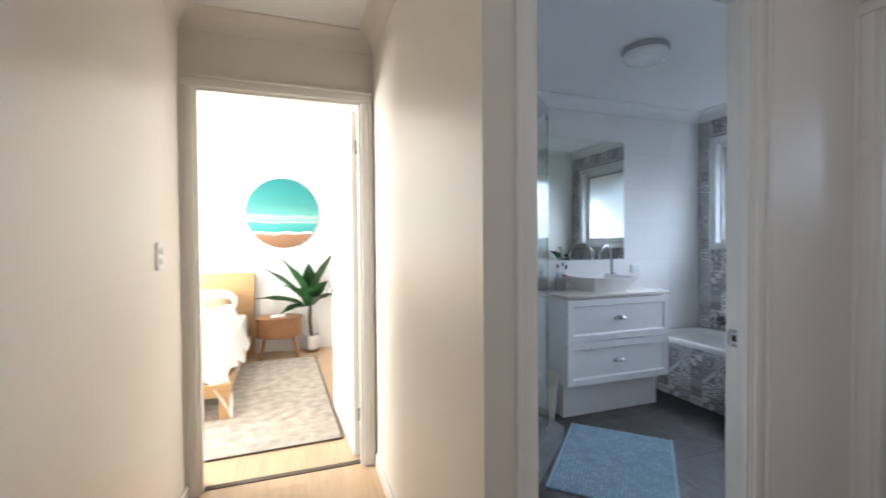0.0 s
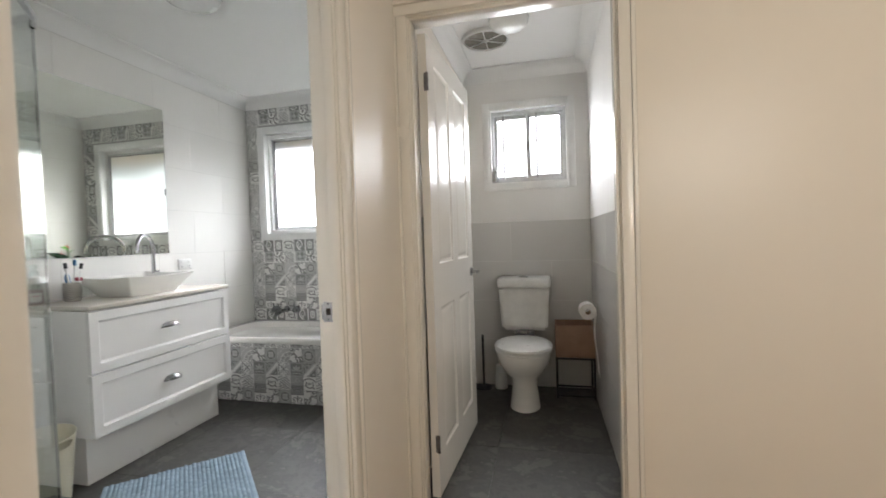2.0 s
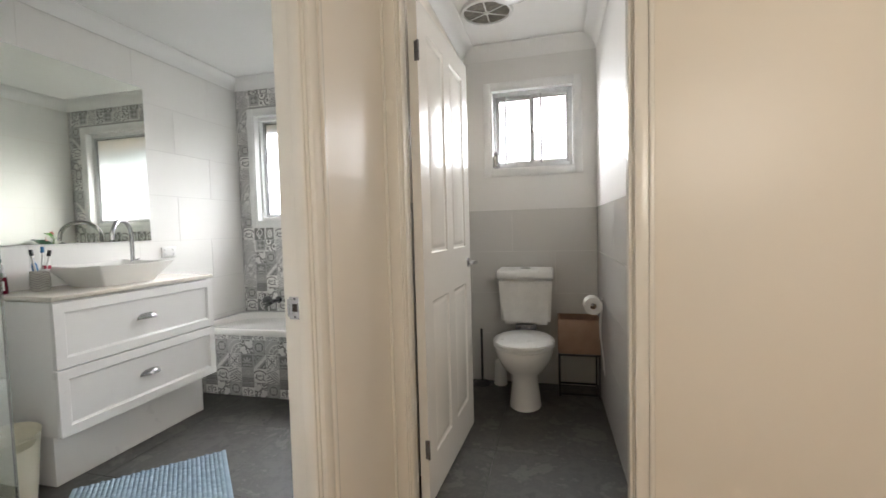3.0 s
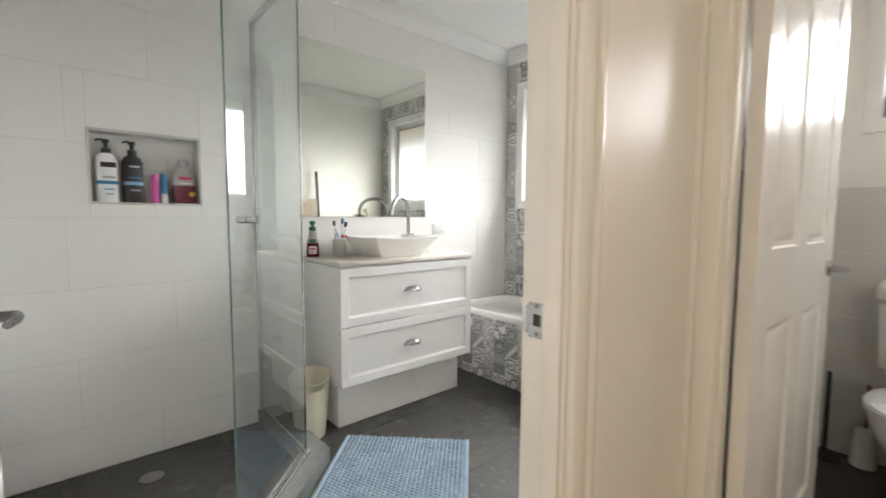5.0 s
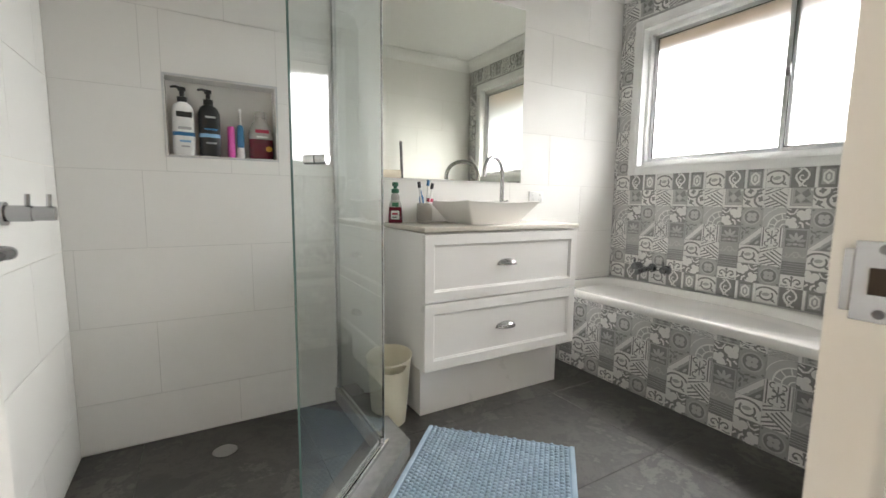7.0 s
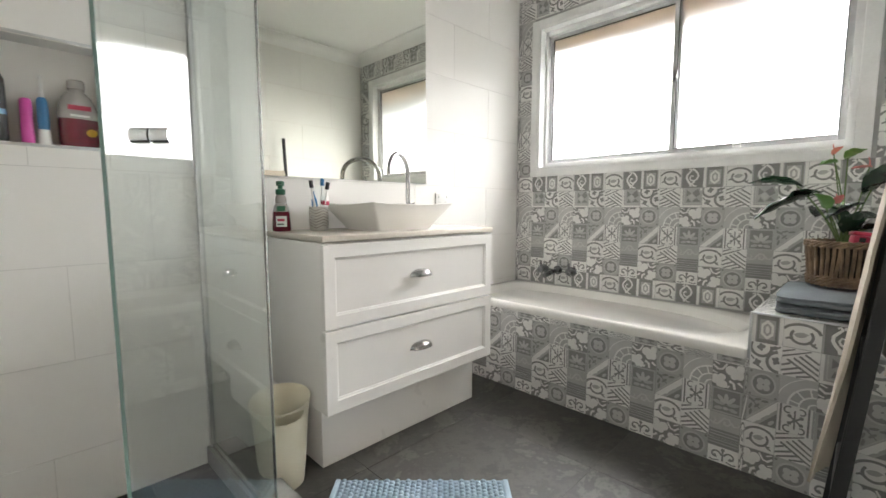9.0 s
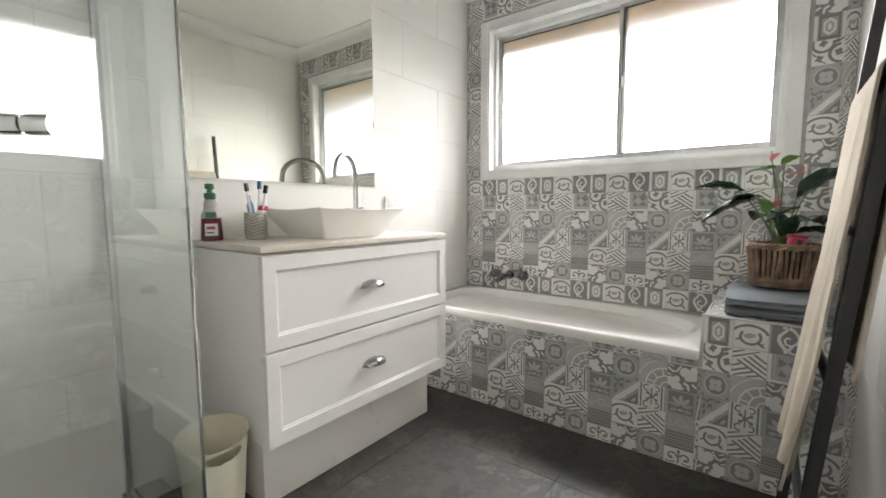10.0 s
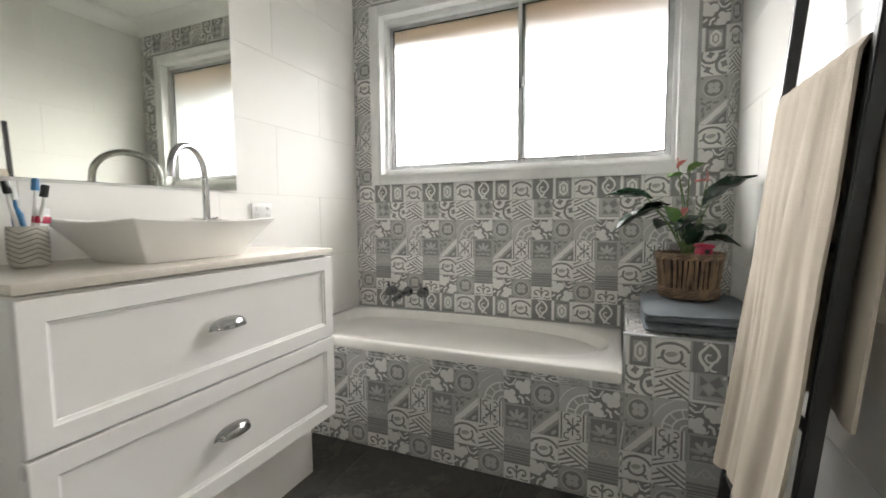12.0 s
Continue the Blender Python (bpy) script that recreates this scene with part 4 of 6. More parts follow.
# shower mixer on the west wall
mx_ = thing("shower_mixer", "brushed chrome shower taps on the tiled wall", "tap", pose(XW, 2.41, 0.953))
for dy, dz, r, L in ((0, 0, 0.030, 0.010), (0, 0, 0.017, 0.085), (0, 0, 0.021, 0.060), (0, 0, 0.019, 0.105)):
    bm = bmesh.new()
    tube(bm, [(0.0005, dy, dz), (L, dy, dz)], r, 18)
    part("body", bm, M_STEEL, mx_)
for L in (0.050, 0.092):
    bm = bmesh.new()
    tube(bm, [(L, 0, 0.015), (L + 0.002, 0, 0.050)], 0.006, 8)
    part("lever", bm, M_STEEL, mx_)
rose = thing("shower_bracket", "brushed chrome hand shower bracket on the tiled wall", "shower bracket", pose(XW, 2.41, 1.675))
bm = bmesh.new()
tube(bm, [(0.0005, 0, 0), (0.010, 0, 0)], 0.030, 18)
part("flange", bm, M_STEEL, rose)
bm = bmesh.new()
tube(bm, [(0.010, 0, 0), (0.075, 0, 0)], 0.016, 16)
tube(bm, [(0.045, 0, 0), (0.062, 0, 0)], 0.020, 16)
part("arm", bm, M_STEEL, rose)
bm = bmesh.new()
lathe(bm, [(0.045, 0), (0.045, 0.003), (0.030, 0.0035)], 24)
solid("floor_drain", bm, M_STEEL, "round steel shower floor drain", "drain").matrix_basis = pose(1.041, 2.716, 0.0002)

# niche lining and bottles
niche = thing("shower_niche", "recessed cream tiled niche in the shower wall", "niche", kind="structure")
yb_ = YN + 0.088
bm = bmesh.new()
for d in ((NX0, NX0 + 0.004, YN, yb_, NZ0, NZ1), (NX1 - 0.004, NX1, YN, yb_, NZ0, NZ1), (NX0 + 0.004, NX1 - 0.004, YN, yb_, NZ0, NZ0 + 0.004), (NX0 + 0.004, NX1 - 0.004, YN, yb_, NZ1 - 0.004, NZ1), (NX0, NX1, yb_, yb_ + 0.008, NZ0, NZ1)):
    box(bm, *d)
part("lining", bm, M_TILE, niche, smooth=0)
bm = bmesh.new()
for d in ((NX0 - 0.006, NX0 + 0.002, NZ0 - 0.006, NZ1 + 0.006), (NX1 - 0.002, NX1 + 0.006, NZ0 - 0.006, NZ1 + 0.006), (NX0 + 0.002, NX1 - 0.002, NZ0 - 0.006, NZ0 + 0.002), (NX0 + 0.002, NX1 - 0.002, NZ1 - 0.002, NZ1 + 0.006)):
    box(bm, d[0], d[1], YN - 0.002, YN + 0.006, d[2], d[3], 0.001)
part("edge_trim", bm, M_ALU, niche, "pale metal edge trim")
ZN = NZ0 + 0.0043


def pump_bottle(x, label, body, band, bars):
    ob = thing("pump_bottle", label, "bottle", pose(x, YN + 0.044, ZN, 0, 0, 8) @ Matrix.Scale(1.07, 4), group="bottles in the niche")
    bm = bmesh.new()
    P = 3.2
    loft(bm, [circle(0.034, 0, 28, ry=0.026, power=P), circle(0.037, 0.006, 28, ry=0.028, power=P), circle(0.037, 0.165, 28, ry=0.028, power=P), circle(0.030, 0.186, 28, ry=0.024), circle(0.015, 0.197, 28), circle(0.014, 0.200, 28)])
    part("body", bm, body, ob)
    bm = bmesh.new()
    loft(bm, [circle(0.0374, 0.072, 28, ry=0.0284, power=P), circle(0.0374, 0.086, 28, ry=0.0284, power=P)], cap=False)
    part("label_band", bm, band, ob, smooth=0)
    for z0, z1, w, m in bars:
        part("label_bar", boxes((-w, w, -0.0292, -0.0275, z0, z1)), m, ob)
    bm = bmesh.new()
    lathe(bm, [(0.017, 0.1975), (0.017, 0.216), (0.008, 0.219), (0.008, 0.238), (0.013, 0.240), (0.013, 0.252), (0.006, 0.254)], 18)
    tube(bm, [(0, 0, 0.247), (-0.022, -0.018, 0.249), (-0.038, -0.028, 0.243)], 0.006, 8, 0.004)
    part("pump", bm, M_DARKP, ob, "black pump")


pump_bottle(0.960, "white pump bottle with a black pump and blue band", M_PLAST, M_BLUE, ((0.140, 0.160, 0.026, M_DARKP), (0.095, 0.105, 0.022, M_GREYRING), (0.048, 0.056, 0.018, M_LBLUE), (0.030, 0.036, 0.014, M_GREYRING)))
pump_bottle(1.052, "black pump bottle with a pale blue band", M_DARKP, M_LBLUE, ((0.145, 0.152, 0.018, M_GREYRING), (0.100, 0.106, 0.022, M_BLUE), (0.048, 0.054, 0.018, M_GREYRING)))
pt = thing("razor_case", "pink plastic razor tube standing in the niche", "razor case", pose(1.132, YN + 0.04, ZN))
bm = bmesh.new()
lathe(bm, [(0.015, 0), (0.016, 0.004), (0.0145, 0.125), (0.010, 0.132)], 18)
part("tube", bm, M_PINK, pt)
eb = thing("electric_toothbrush", "blue and white electric toothbrush standing in the niche", "toothbrush", pose(1.168, YN + 0.04, ZN))
bm = bmesh.new()
lathe(bm, [(0.016, 0), (0.016, 0.02), (0.014, 0.045)], 18)
part("grip_base", bm, M_PLAST, eb)
bm = bmesh.new()
lathe(bm, [(0.0142, 0.0455), (0.015, 0.07), (0.0135, 0.13), (0.009, 0.14)], 18)
part("body", bm, M_BLUE, eb)
bm = bmesh.new()
lathe(bm, [(0.006, 0.1405), (0.0045, 0.16), (0.004, 0.195), (0.006, 0.197), (0.006, 0.205)], 12)
part("brush_head", bm, M_PLAST, eb)
rb = thing("wash_bottle", "clear bottle half full of red body wash", "bottle", pose(1.250, YN + 0.048, ZN, 0, 0, 6) @ Matrix.Diagonal((1.13, 1.1, 1.0, 1)), group="bottles in the niche")
bm = bmesh.new()
loft(bm, [circle(0.040, 0, 28, ry=0.026, power=3), circle(0.045, 0.008, 28, ry=0.029, power=3), circle(0.045, 0.085, 28, ry=0.029, power=3)])
part("body", bm, M_REDLIQ, rb, "red liquid showing through the bottle")
bm = bmesh.new()
loft(bm, [circle(0.045, 0.0855, 28, ry=0.029, power=3), circle(0.043, 0.12, 28, ry=0.028, power=2.6), circle(0.032, 0.155, 28, ry=0.024), circle(0.018, 0.172, 28), circle(0.017, 0.178, 28)])
part("shoulder", bm, M_CLEARB, rb)
bm = bmesh.new()
lathe(bm, [(0.020, 0.1785), (0.020, 0.202), (0.016, 0.206)], 18)
part("cap", bm, M_CLEARB, rb)
part("label_bar", boxes((-0.026, 0.024, -0.0302, -0.0285, 0.112, 0.126)), M_RED, rb)
part("label_bar", boxes((-0.022, 0.020, -0.0308, -0.0290, 0.092, 0.098)), M_PLAST, rb)
bm = bmesh.new()
lathe(bm, [(0.012, 0), (0.012, 0.001), (0.004, 0.0012)], 12)
part("flower_mark", bm, M_ORANGE, rb, at=pose(0.022, -0.0290, 0.045, 90, 0, 0))

# waste bin between shower and vanity
wb = thing("waste_bin", "cream plastic waste bin with an oval hand slot", "bin", pose(1.700, 2.615, 0.001, 0, 0, 0))
bm = bmesh.new()
nb = 112
zs = [0.235 + 0.0035 * k for k in range(18)]
rim = lambda f: [(f * 0.102 * math.cos(2 * math.pi * i / nb), f * 0.102 * math.sin(2 * math.pi * i / nb), 0.312 + 0.014 * math.sin(2 * math.pi * i / nb + 0.6)) for i in range(nb)]
outer = [circle(r, z, nb) for r, z in ((0.068, 0.0), (0.072, 0.004), (0.084, 0.12))] + [circle(0.092 + 0.11 * (z - 0.235), z, nb) for z in zs]
inner = [circle(0.0895 + 0.11 * (z - 0.235), z, nb) for z in reversed(zs)] + [circle(0.0815, 0.12, nb), circle(0.066, 0.008, nb)]
loft(bm, outer + [rim(1.0), rim(0.985)] + inner)
# the slot runs through the wall
slot = []
for f in bm.faces:
    c = f.calc_center_median()
    if 0.234 < c.z < 0.2945 and ((math.atan2(c.y, c.x) + 1.66) / 0.62) ** 2 + ((c.z - 0.273 - 0.006 * (math.atan2(c.y, c.x) + 1.66)) / 0.0185) ** 2 < 1:
        slot.append(f)
bmesh.ops.delete(bm, geom=slot, context="FACES")
part("body", bm, M_BIN, wb, smooth=60)

# bath mat: woven honeycomb bumps on a backing
mat_at = pose(1.757, 1.97, 0.001, 0, 0, 45)
bmat = thing("bath_mat", "pale blue honeycomb cotton bath mat on the slate floor", "bath mat", mat_at)
MW, MH = 0.834, 0.614
bm = bmesh.new()
box(bm, -MW / 2, MW / 2, -MH / 2, MH / 2, 0, 0.007, 0.003)
part("backing", bm, M_MATB, bmat)
bm = bmesh.new()
for d in ((-MW / 2, MW / 2, -MH / 2, -MH / 2 + 0.018), (-MW / 2, MW / 2, MH / 2 - 0.018, MH / 2)):
    box(bm, d[0], d[1], d[2], d[3], 0.006, 0.011, 0.003)
part("hem", bm, M_MAT, bmat)
verts, faces = [], []
nx, ny = 46, 30
for i in range(nx):
    for j in range(ny):
        px = -MW / 2 + (i + 0.5 + 0.5 * (j % 2)) * MW / (nx + 0.5)
        py = -MH / 2 + 0.022 + (j + 0.5) * (MH - 0.044) / ny
        rx, ry, hh = 0.0088 * random.uniform(0.9, 1.1), 0.0098 * random.uniform(0.9, 1.1), random.uniform(0.0075, 0.0105)
        b0 = len(verts)
        for r, z in ((1.0, 0.0055), (0.86, 0.0055 + hh * 0.6), (0.5, 0.0055 + hh * 0.95)):
            verts += [(px + rx * r * math.cos(k * math.pi / 4), py + ry * r * math.sin(k * math.pi / 4), z) for k in range(8)]
        verts.append((px, py, 0.0055 + hh))
        for q in range(2):
            faces += [(b0 + q * 8 + k, b0 + q * 8 + (k + 1) % 8, b0 + q * 8 + 8 + (k + 1) % 8, b0 + q * 8 + 8 + k) for k in range(8)]
        faces += [(b0 + 16 + k, b0 + 16 + (k + 1) % 8, b0 + 24) for k in range(8)]
me = bpy.data.meshes.new("weave")
me.from_pydata(verts, [], faces)
me.materials.append(M_MAT)
me.polygons.foreach_set("use_smooth", [True] * len(me.polygons))
weave = new("weave", me)
weave.parent = bmat
tagged(weave, "honeycomb weave of raised loops", kind="stuff")


# ---- towel ladder ----
LX0, LX1, LZ = 2.305, 2.735, 1.56


def lean(z):
    return 1.236 - 0.088 * z


lad = thing("towel_ladder", "black metal towel ladder leaning on the tiled wall", "towel ladder")
for x in (LX0, LX1):
    bm = bmesh.new()
    q = lambda z, t: [(x - 0.010, lean(z) - t, z), (x + 0.010, lean(z) - t, z), (x + 0.010, lean(z) + t, z), (x - 0.010, lean(z) + t, z)]
    loft(bm, [q(0.0, 0.013), q(LZ, 0.013)])
    bmesh.ops.bevel(bm, geom=list(bm.edges), offset=0.003, segments=2, affect="EDGES")
    part("rail", bm, M_BLACK, lad)
for z in (0.30, 0.62, 0.94, 1.255):
    bm = bmesh.new()
    tube(bm, [(LX0 + 0.014, lean(z), z), (LX1 - 0.014, lean(z), z)], 0.010, 10)
    part("rung", bm, M_BLACK, lad)


def draped(u, v):
    """v: from the front hem over the rung to the back hem."""
    zt, front, back = 1.268, 0.88, 0.61
    s = v * (front + back + 0.06)
    x = LX0 + 0.012 + u * 0.400
    if s < front:
        z = zt - front + s
        drop = (zt - z) / front
        w = u + 0.05 * math.sin(u * 5 + 2.2 * drop) + 0.02 * math.sin(z * 11)
        crease = 0.017 * noise.noise(Vector((w * 5.2, z * 1.1, 0.3))) + 0.008 * noise.noise(Vector((w * 13.0 + 0.6 * z, z * 1.6, 4.1)))
        fold = crease * (0.35 + drop) + 0.0012 * noise.noise(Vector((w * 46, z * 9, 2.0)))
        y = lean(z) + 0.020 + fold + 0.024 * drop ** 2 * (1 - 0.6 * u)
        x = x + (0.008 * math.sin(z * 9) - 0.048 * (1 - u) ** 2) * drop
        z = z - 0.05 * u * drop + 0.006 * math.sin(u * 11) * drop
    elif s < front + 0.06:
        a = math.pi * (s - front) / 0.06
        z = zt + 0.017 * math.sin(a)
        y = lean(zt) + 0.018 * math.cos(a) + 0.001 * math.sin(u * 41)
    else:
        z = zt - (s - front - 0.06)
        drop = (zt - z) / back
        y = lean(z) - 0.020 - 0.010 * drop + 0.006 * math.sin(u * 17 + 1) * drop
        y = max(y, YS + 0.008)
        x -= 0.07 * (1 - u) * min(1, 2.5 * drop)
    return (x, y, z)


bm = bmesh.new()
sheet(bm, draped, 80, 64, 0.006)
solid("bath_towel", bm, M_TOWEL, "beige cotton towel hung over a ladder rung", "towel", smooth=60)


# folded towels on the ledge
def folded(z, w, label):
    bm = bmesh.new()
    y0, y1, x0, x1 = YS + 0.012, 1.418, 2.958, 3.36
    rings = []
    n = 60
    for zz, inset in ((0.0, 0.006), (0.006, 0.0), (w * 0.35, 0.001), (w * 0.5, 0.005), (w * 0.65, 0.001), (w - 0.005, 0.0), (w, 0.008)):
        ring = []
        for x, y, _ in circle((x1 - x0) / 2 - inset, 0, n, 0, 0, (y1 - y0) / 2 - inset, 14):
            wob = 0.003 * math.sin(x * 23 + zz * 120) + 0.002 * math.sin(y * 31)
            ring.append(((x0 + x1) / 2 + x + wob, (y0 + y1) / 2 + y + wob, z + zz + (0.004 * math.sin(x * 14 + y * 9) if zz > w * 0.6 else 0)))
        rings.append(ring)
    loft(bm, rings)
    solid("folded_towel", bm, M_GTOWEL, label, "towel", smooth=60)


folded(0.611, 0.030, "dark blue-grey folded towel on the tiled ledge")
folded(0.645, 0.034, "blue-grey folded towel on top of another")

# anthurium in a wicker basket
PX, PY, PZ = 3.235, 1.255, 0.690
bas = thing("wicker_basket", "brown woven wicker plant basket standing on folded towels", "basket", pose(PX, PY, PZ))
bm = bmesh.new()
lathe(bm, [(0.085, 0.002), (0.088, 0.01), (0.100, 0.155), (0.094, 0.155), (0.080, 0.02)], 32)
part("liner", bm, M_SOIL, bas)
bm = bmesh.new()
tube(bm, [(0, 0, 0), (0.002, 0, 0.03), (0.0075, 0.001, 0.09), (0.0135, -0.001, 0.140)], 0.0056, 7)
twig = finish("twig", bm, M_WICKER)
for i in range(42):
    a = 2 * math.pi * (i + random.uniform(-0.2, 0.2)) / 42
    tw = new("twig", twig)
    tw.parent = bas
    tw.matrix_basis = pose(0.096 * math.cos(a), 0.096 * math.sin(a), 0.026 + random.uniform(-0.004, 0.004), 0, 0, math.degrees(a)) @ pose(0, 0, 0, random.uniform(-6, 6), 0, 0)
for k, (z, r) in enumerate(((0.010, 0.094), (0.022, 0.097), (0.034, 0.098), (0.162, 0.109), (0.152, 0.109))):
    for ph in (0, math.pi):
        bm = bmesh.new()
        tube(bm, [((r + 0.004 * math.cos(14 * t + ph)) * math.cos(t), (r + 0.004 * math.cos(14 * t + ph)) * math.sin(t), z + 0.004 * math.sin(14 * t + ph)) for t in [2 * math.pi * i / 120 for i in range(121)]], 0.0048, 6, cap=False)
        part("braid", bm, M_WICKER, bas)
bm = bmesh.new()
lathe(bm, [(0.093, 0.128), (0.05, 0.134), (0.01, 0.136)], 24)
part("soil", bm, M_SOIL, bas)

pl = thing("anthurium", "anthurium plant with glossy dark leaves and red flowers in a basket", "plant", pose(PX, PY, PZ + 0.13))


def leaf_blade(name, base, tip, width, mat, droop=0.03, heart=True, up=(0, 0, 1)):
    base, tip, up = Vector(base), Vector(tip), Vector(up)
    d = tip - base
    ln = d.length
    d.normalize()
    side = d.cross(up)
    side = side.normalized() if side.length > 0.05 else Vector((1, 0, 0))
    nrm = side.cross(d)
    bm = bmesh.new()
    nu, nv = 12, 8

    def f(u, v):
        w = (math.sin(math.pi * min(1, u ** 0.75)) ** 0.8 if heart else math.sin(math.pi * u ** 0.8) ** 0.9) * width / 2
        s = (v - 0.5) * 2
        back = 0.16 * ln * abs(s) * (1 - u) ** 3 if heart else 0
        return base + d * (u * ln - back) + side * (s * w) + nrm * (0.22 * width * abs(s) ** 1.4 * math.sin(math.pi * u) - droop * u * u + 0.02 * width * math.sin(u * 17 + s * 3))
    sheet(bm, f, nu, nv, 0.0014)
    return part(name, bm, mat, pl, smooth=60)


def stalk(a, b, r=0.003, bend=0.02):
    bm = bmesh.new()
    a, b = Vector(a), Vector(b)
    tube(bm, [a.lerp(b, t) + Vector((0, 0, bend * math.sin(math.pi * t))) for t in (0, 0.25, 0.5, 0.75, 1)], r, 6, r * 0.8)
    part("stem", bm, M_STEM, pl)


# leaves: where the stem ends and where the tip reaches, from the foot of the plant
for e, tip, w, m, r in (
        ((-0.02, 0.150, 0.245), (-0.05, 0.290, 0.275), 0.085, M_LEAF, 0.02),
        ((-0.02, 0.115, 0.20), (-0.06, 0.275, 0.130), 0.085, M_LEAF, 0.02),
        ((-0.03, 0.085, 0.215), (-0.02, 0.185, 0.195), 0.075, M_LEAF, 0.01),
        ((-0.03, 0.06, 0.16), (-0.05, 0.085, 0.215), 0.055, M_LEAFY, 0.01),
        ((-0.04, -0.03, 0.17), (-0.07, 0.06, 0.125), 0.075, M_LEAF, 0.01),
        ((-0.01, -0.055, 0.22), (-0.06, -0.172, 0.325), 0.12, M_LEAF, 0.02),
        ((0.0, -0.05, 0.08), (-0.03, -0.145, 0.105), 0.085, M_LEAF, 0.04),
        ((0.05, -0.05, 0.12), (0.12, -0.12, 0.135), 0.09, M_LEAF, 0.03),
        ((0.08, 0.04, 0.14), (0.17, 0.10, 0.15), 0.09, M_LEAF, 0.03),
        ((0.0, 0.01, 0.09), (-0.03, 0.045, 0.165), 0.06, M_LEAF, 0.0),
        ((-0.01, -0.01, 0.07), (-0.05, -0.03, 0.145), 0.055, M_LEAF, 0.0),
        ((-0.03, 0.012, 0.335), (-0.05, -0.035, 0.36), 0.055, M_LEAFY, 0.0),
        ((-0.03, 0.045, 0.322), (-0.05, 0.085, 0.315), 0.045, M_LEAFY, 0.0)):
    stalk((random.uniform(-0.02, 0.02), random.uniform(-0.02, 0.02), 0.0), e)
    leaf_blade("leaf", e, tip, w * 1.35, m, r)
for e, tip in (((-0.04, 0.05, 0.352), (-0.055, 0.025, 0.375)), ((-0.03, -0.045, 0.30), (-0.06, 0.0, 0.295)), ((-0.03, 0.03, 0.175), (-0.05, 0.015, 0.205))):
    stalk((0.0, 0.0, 0.0), e, 0.0025, 0.005)
    leaf_blade("spathe", e, tip, 0.034, M_SPATHE, 0.0)
    bm = bmesh.new()
    tube(bm, [e, (e[0] - 0.005, e[1], e[2] + 0.018), (e[0] - 0.006, e[1] + 0.004, e[2] + 0.034)], 0.003, 8, 0.0015)
    part("spadix", bm, M_SPATHE, pl)
ct = thing("plant_tag", "small crimson wrapped ornament in the plant basket", "ornament", pose(PX - 0.062, PY - 0.035, PZ + 0.150, 8, 5, 20) @ Matrix.Scale(0.98, 4))
bm = bmesh.new()
box(bm, -0.022, 0.022, -0.024, 0.024, 0, 0.042, 0.008)
box(bm, -0.026, 0.026, -0.028, 0.028, 0.040, 0.056, 0.007)
part("wrapper", bm, M_RED, ct)
part("dark_mark", boxes((-0.0228, -0.0215, -0.010, 0.008, 0.018, 0.034)), M_DARKP, ct)


# ceiling light
def oyster(x, y, r, label):
    ob = thing("ceiling_light", label, "ceiling light", pose(x, y, ZC), group="ceiling lights")
    bm = bmesh.new()
    lathe(bm, [(r * 0.96, -0.0005), (r, -0.010), (r, -0.026), (r * 0.95, -0.030)], 40)
    part("base_ring", bm, M_GREYRING, ob)
    bm = bmesh.new()
    lathe(bm, [(r * 0.95, -0.0305), (r * 0.97, -0.045), (r * 0.86, -0.068), (r * 0.6, -0.082), (r * 0.3, -0.087), (r * 0.05, -0.088)], 40)
    part("cover", bm, M_LAMP, ob, "opal plastic cover")


oyster(2.04, 2.04, 0.135, "round opal ceiling light with a grey ring, unlit")
oyster(2.755, 0.565, 0.115, "small round opal ceiling light, unlit")
vent = thing("exhaust_fan", "round white exhaust fan grille with dusty mesh", "exhaust fan", pose(3.005, 0.73, ZC))
bm = bmesh.new()
lathe(bm, [(0.150, -0.0005), (0.155, -0.012), (0.150, -0.022), (0.136, -0.024), (0.134, -0.012)], 40)
part("ring", bm, M_PLAST, vent)
bm = bmesh.new()
lathe(bm, [(0.134, -0.010), (0.134, -0.0125)], 40)
part("mesh", bm, M_MESH, vent)
for i in range(6):
    a = math.pi / 3 * i
    bm = bmesh.new()
    tube(bm, [(0, 0, -0.020), (0.137 * math.cos(a), 0.137 * math.sin(a), -0.018)], 0.0035, 6)
    part("spoke", bm, M_PLAST, vent)
bm = bmesh.new()
lathe(bm, [(0.016, -0.015), (0.016, -0.024), (0.010, -0.027)], 16)
part("hub", bm, M_PLAST, vent)

# ---- toilet room ----
to = thing("toilet", "white ceramic toilet with a closed lid and cistern", "toilet")
ty_ = 0.553
bm = bmesh.new()


def oval(xc, a, b, z, n=36, front=1.0):
    return [(xc - a * math.cos(t) * (front if math.cos(t) > 0 else 1.0), ty_ + b * math.sin(t), z) for t in [2 * math.pi * i / n for i in range(n)]]


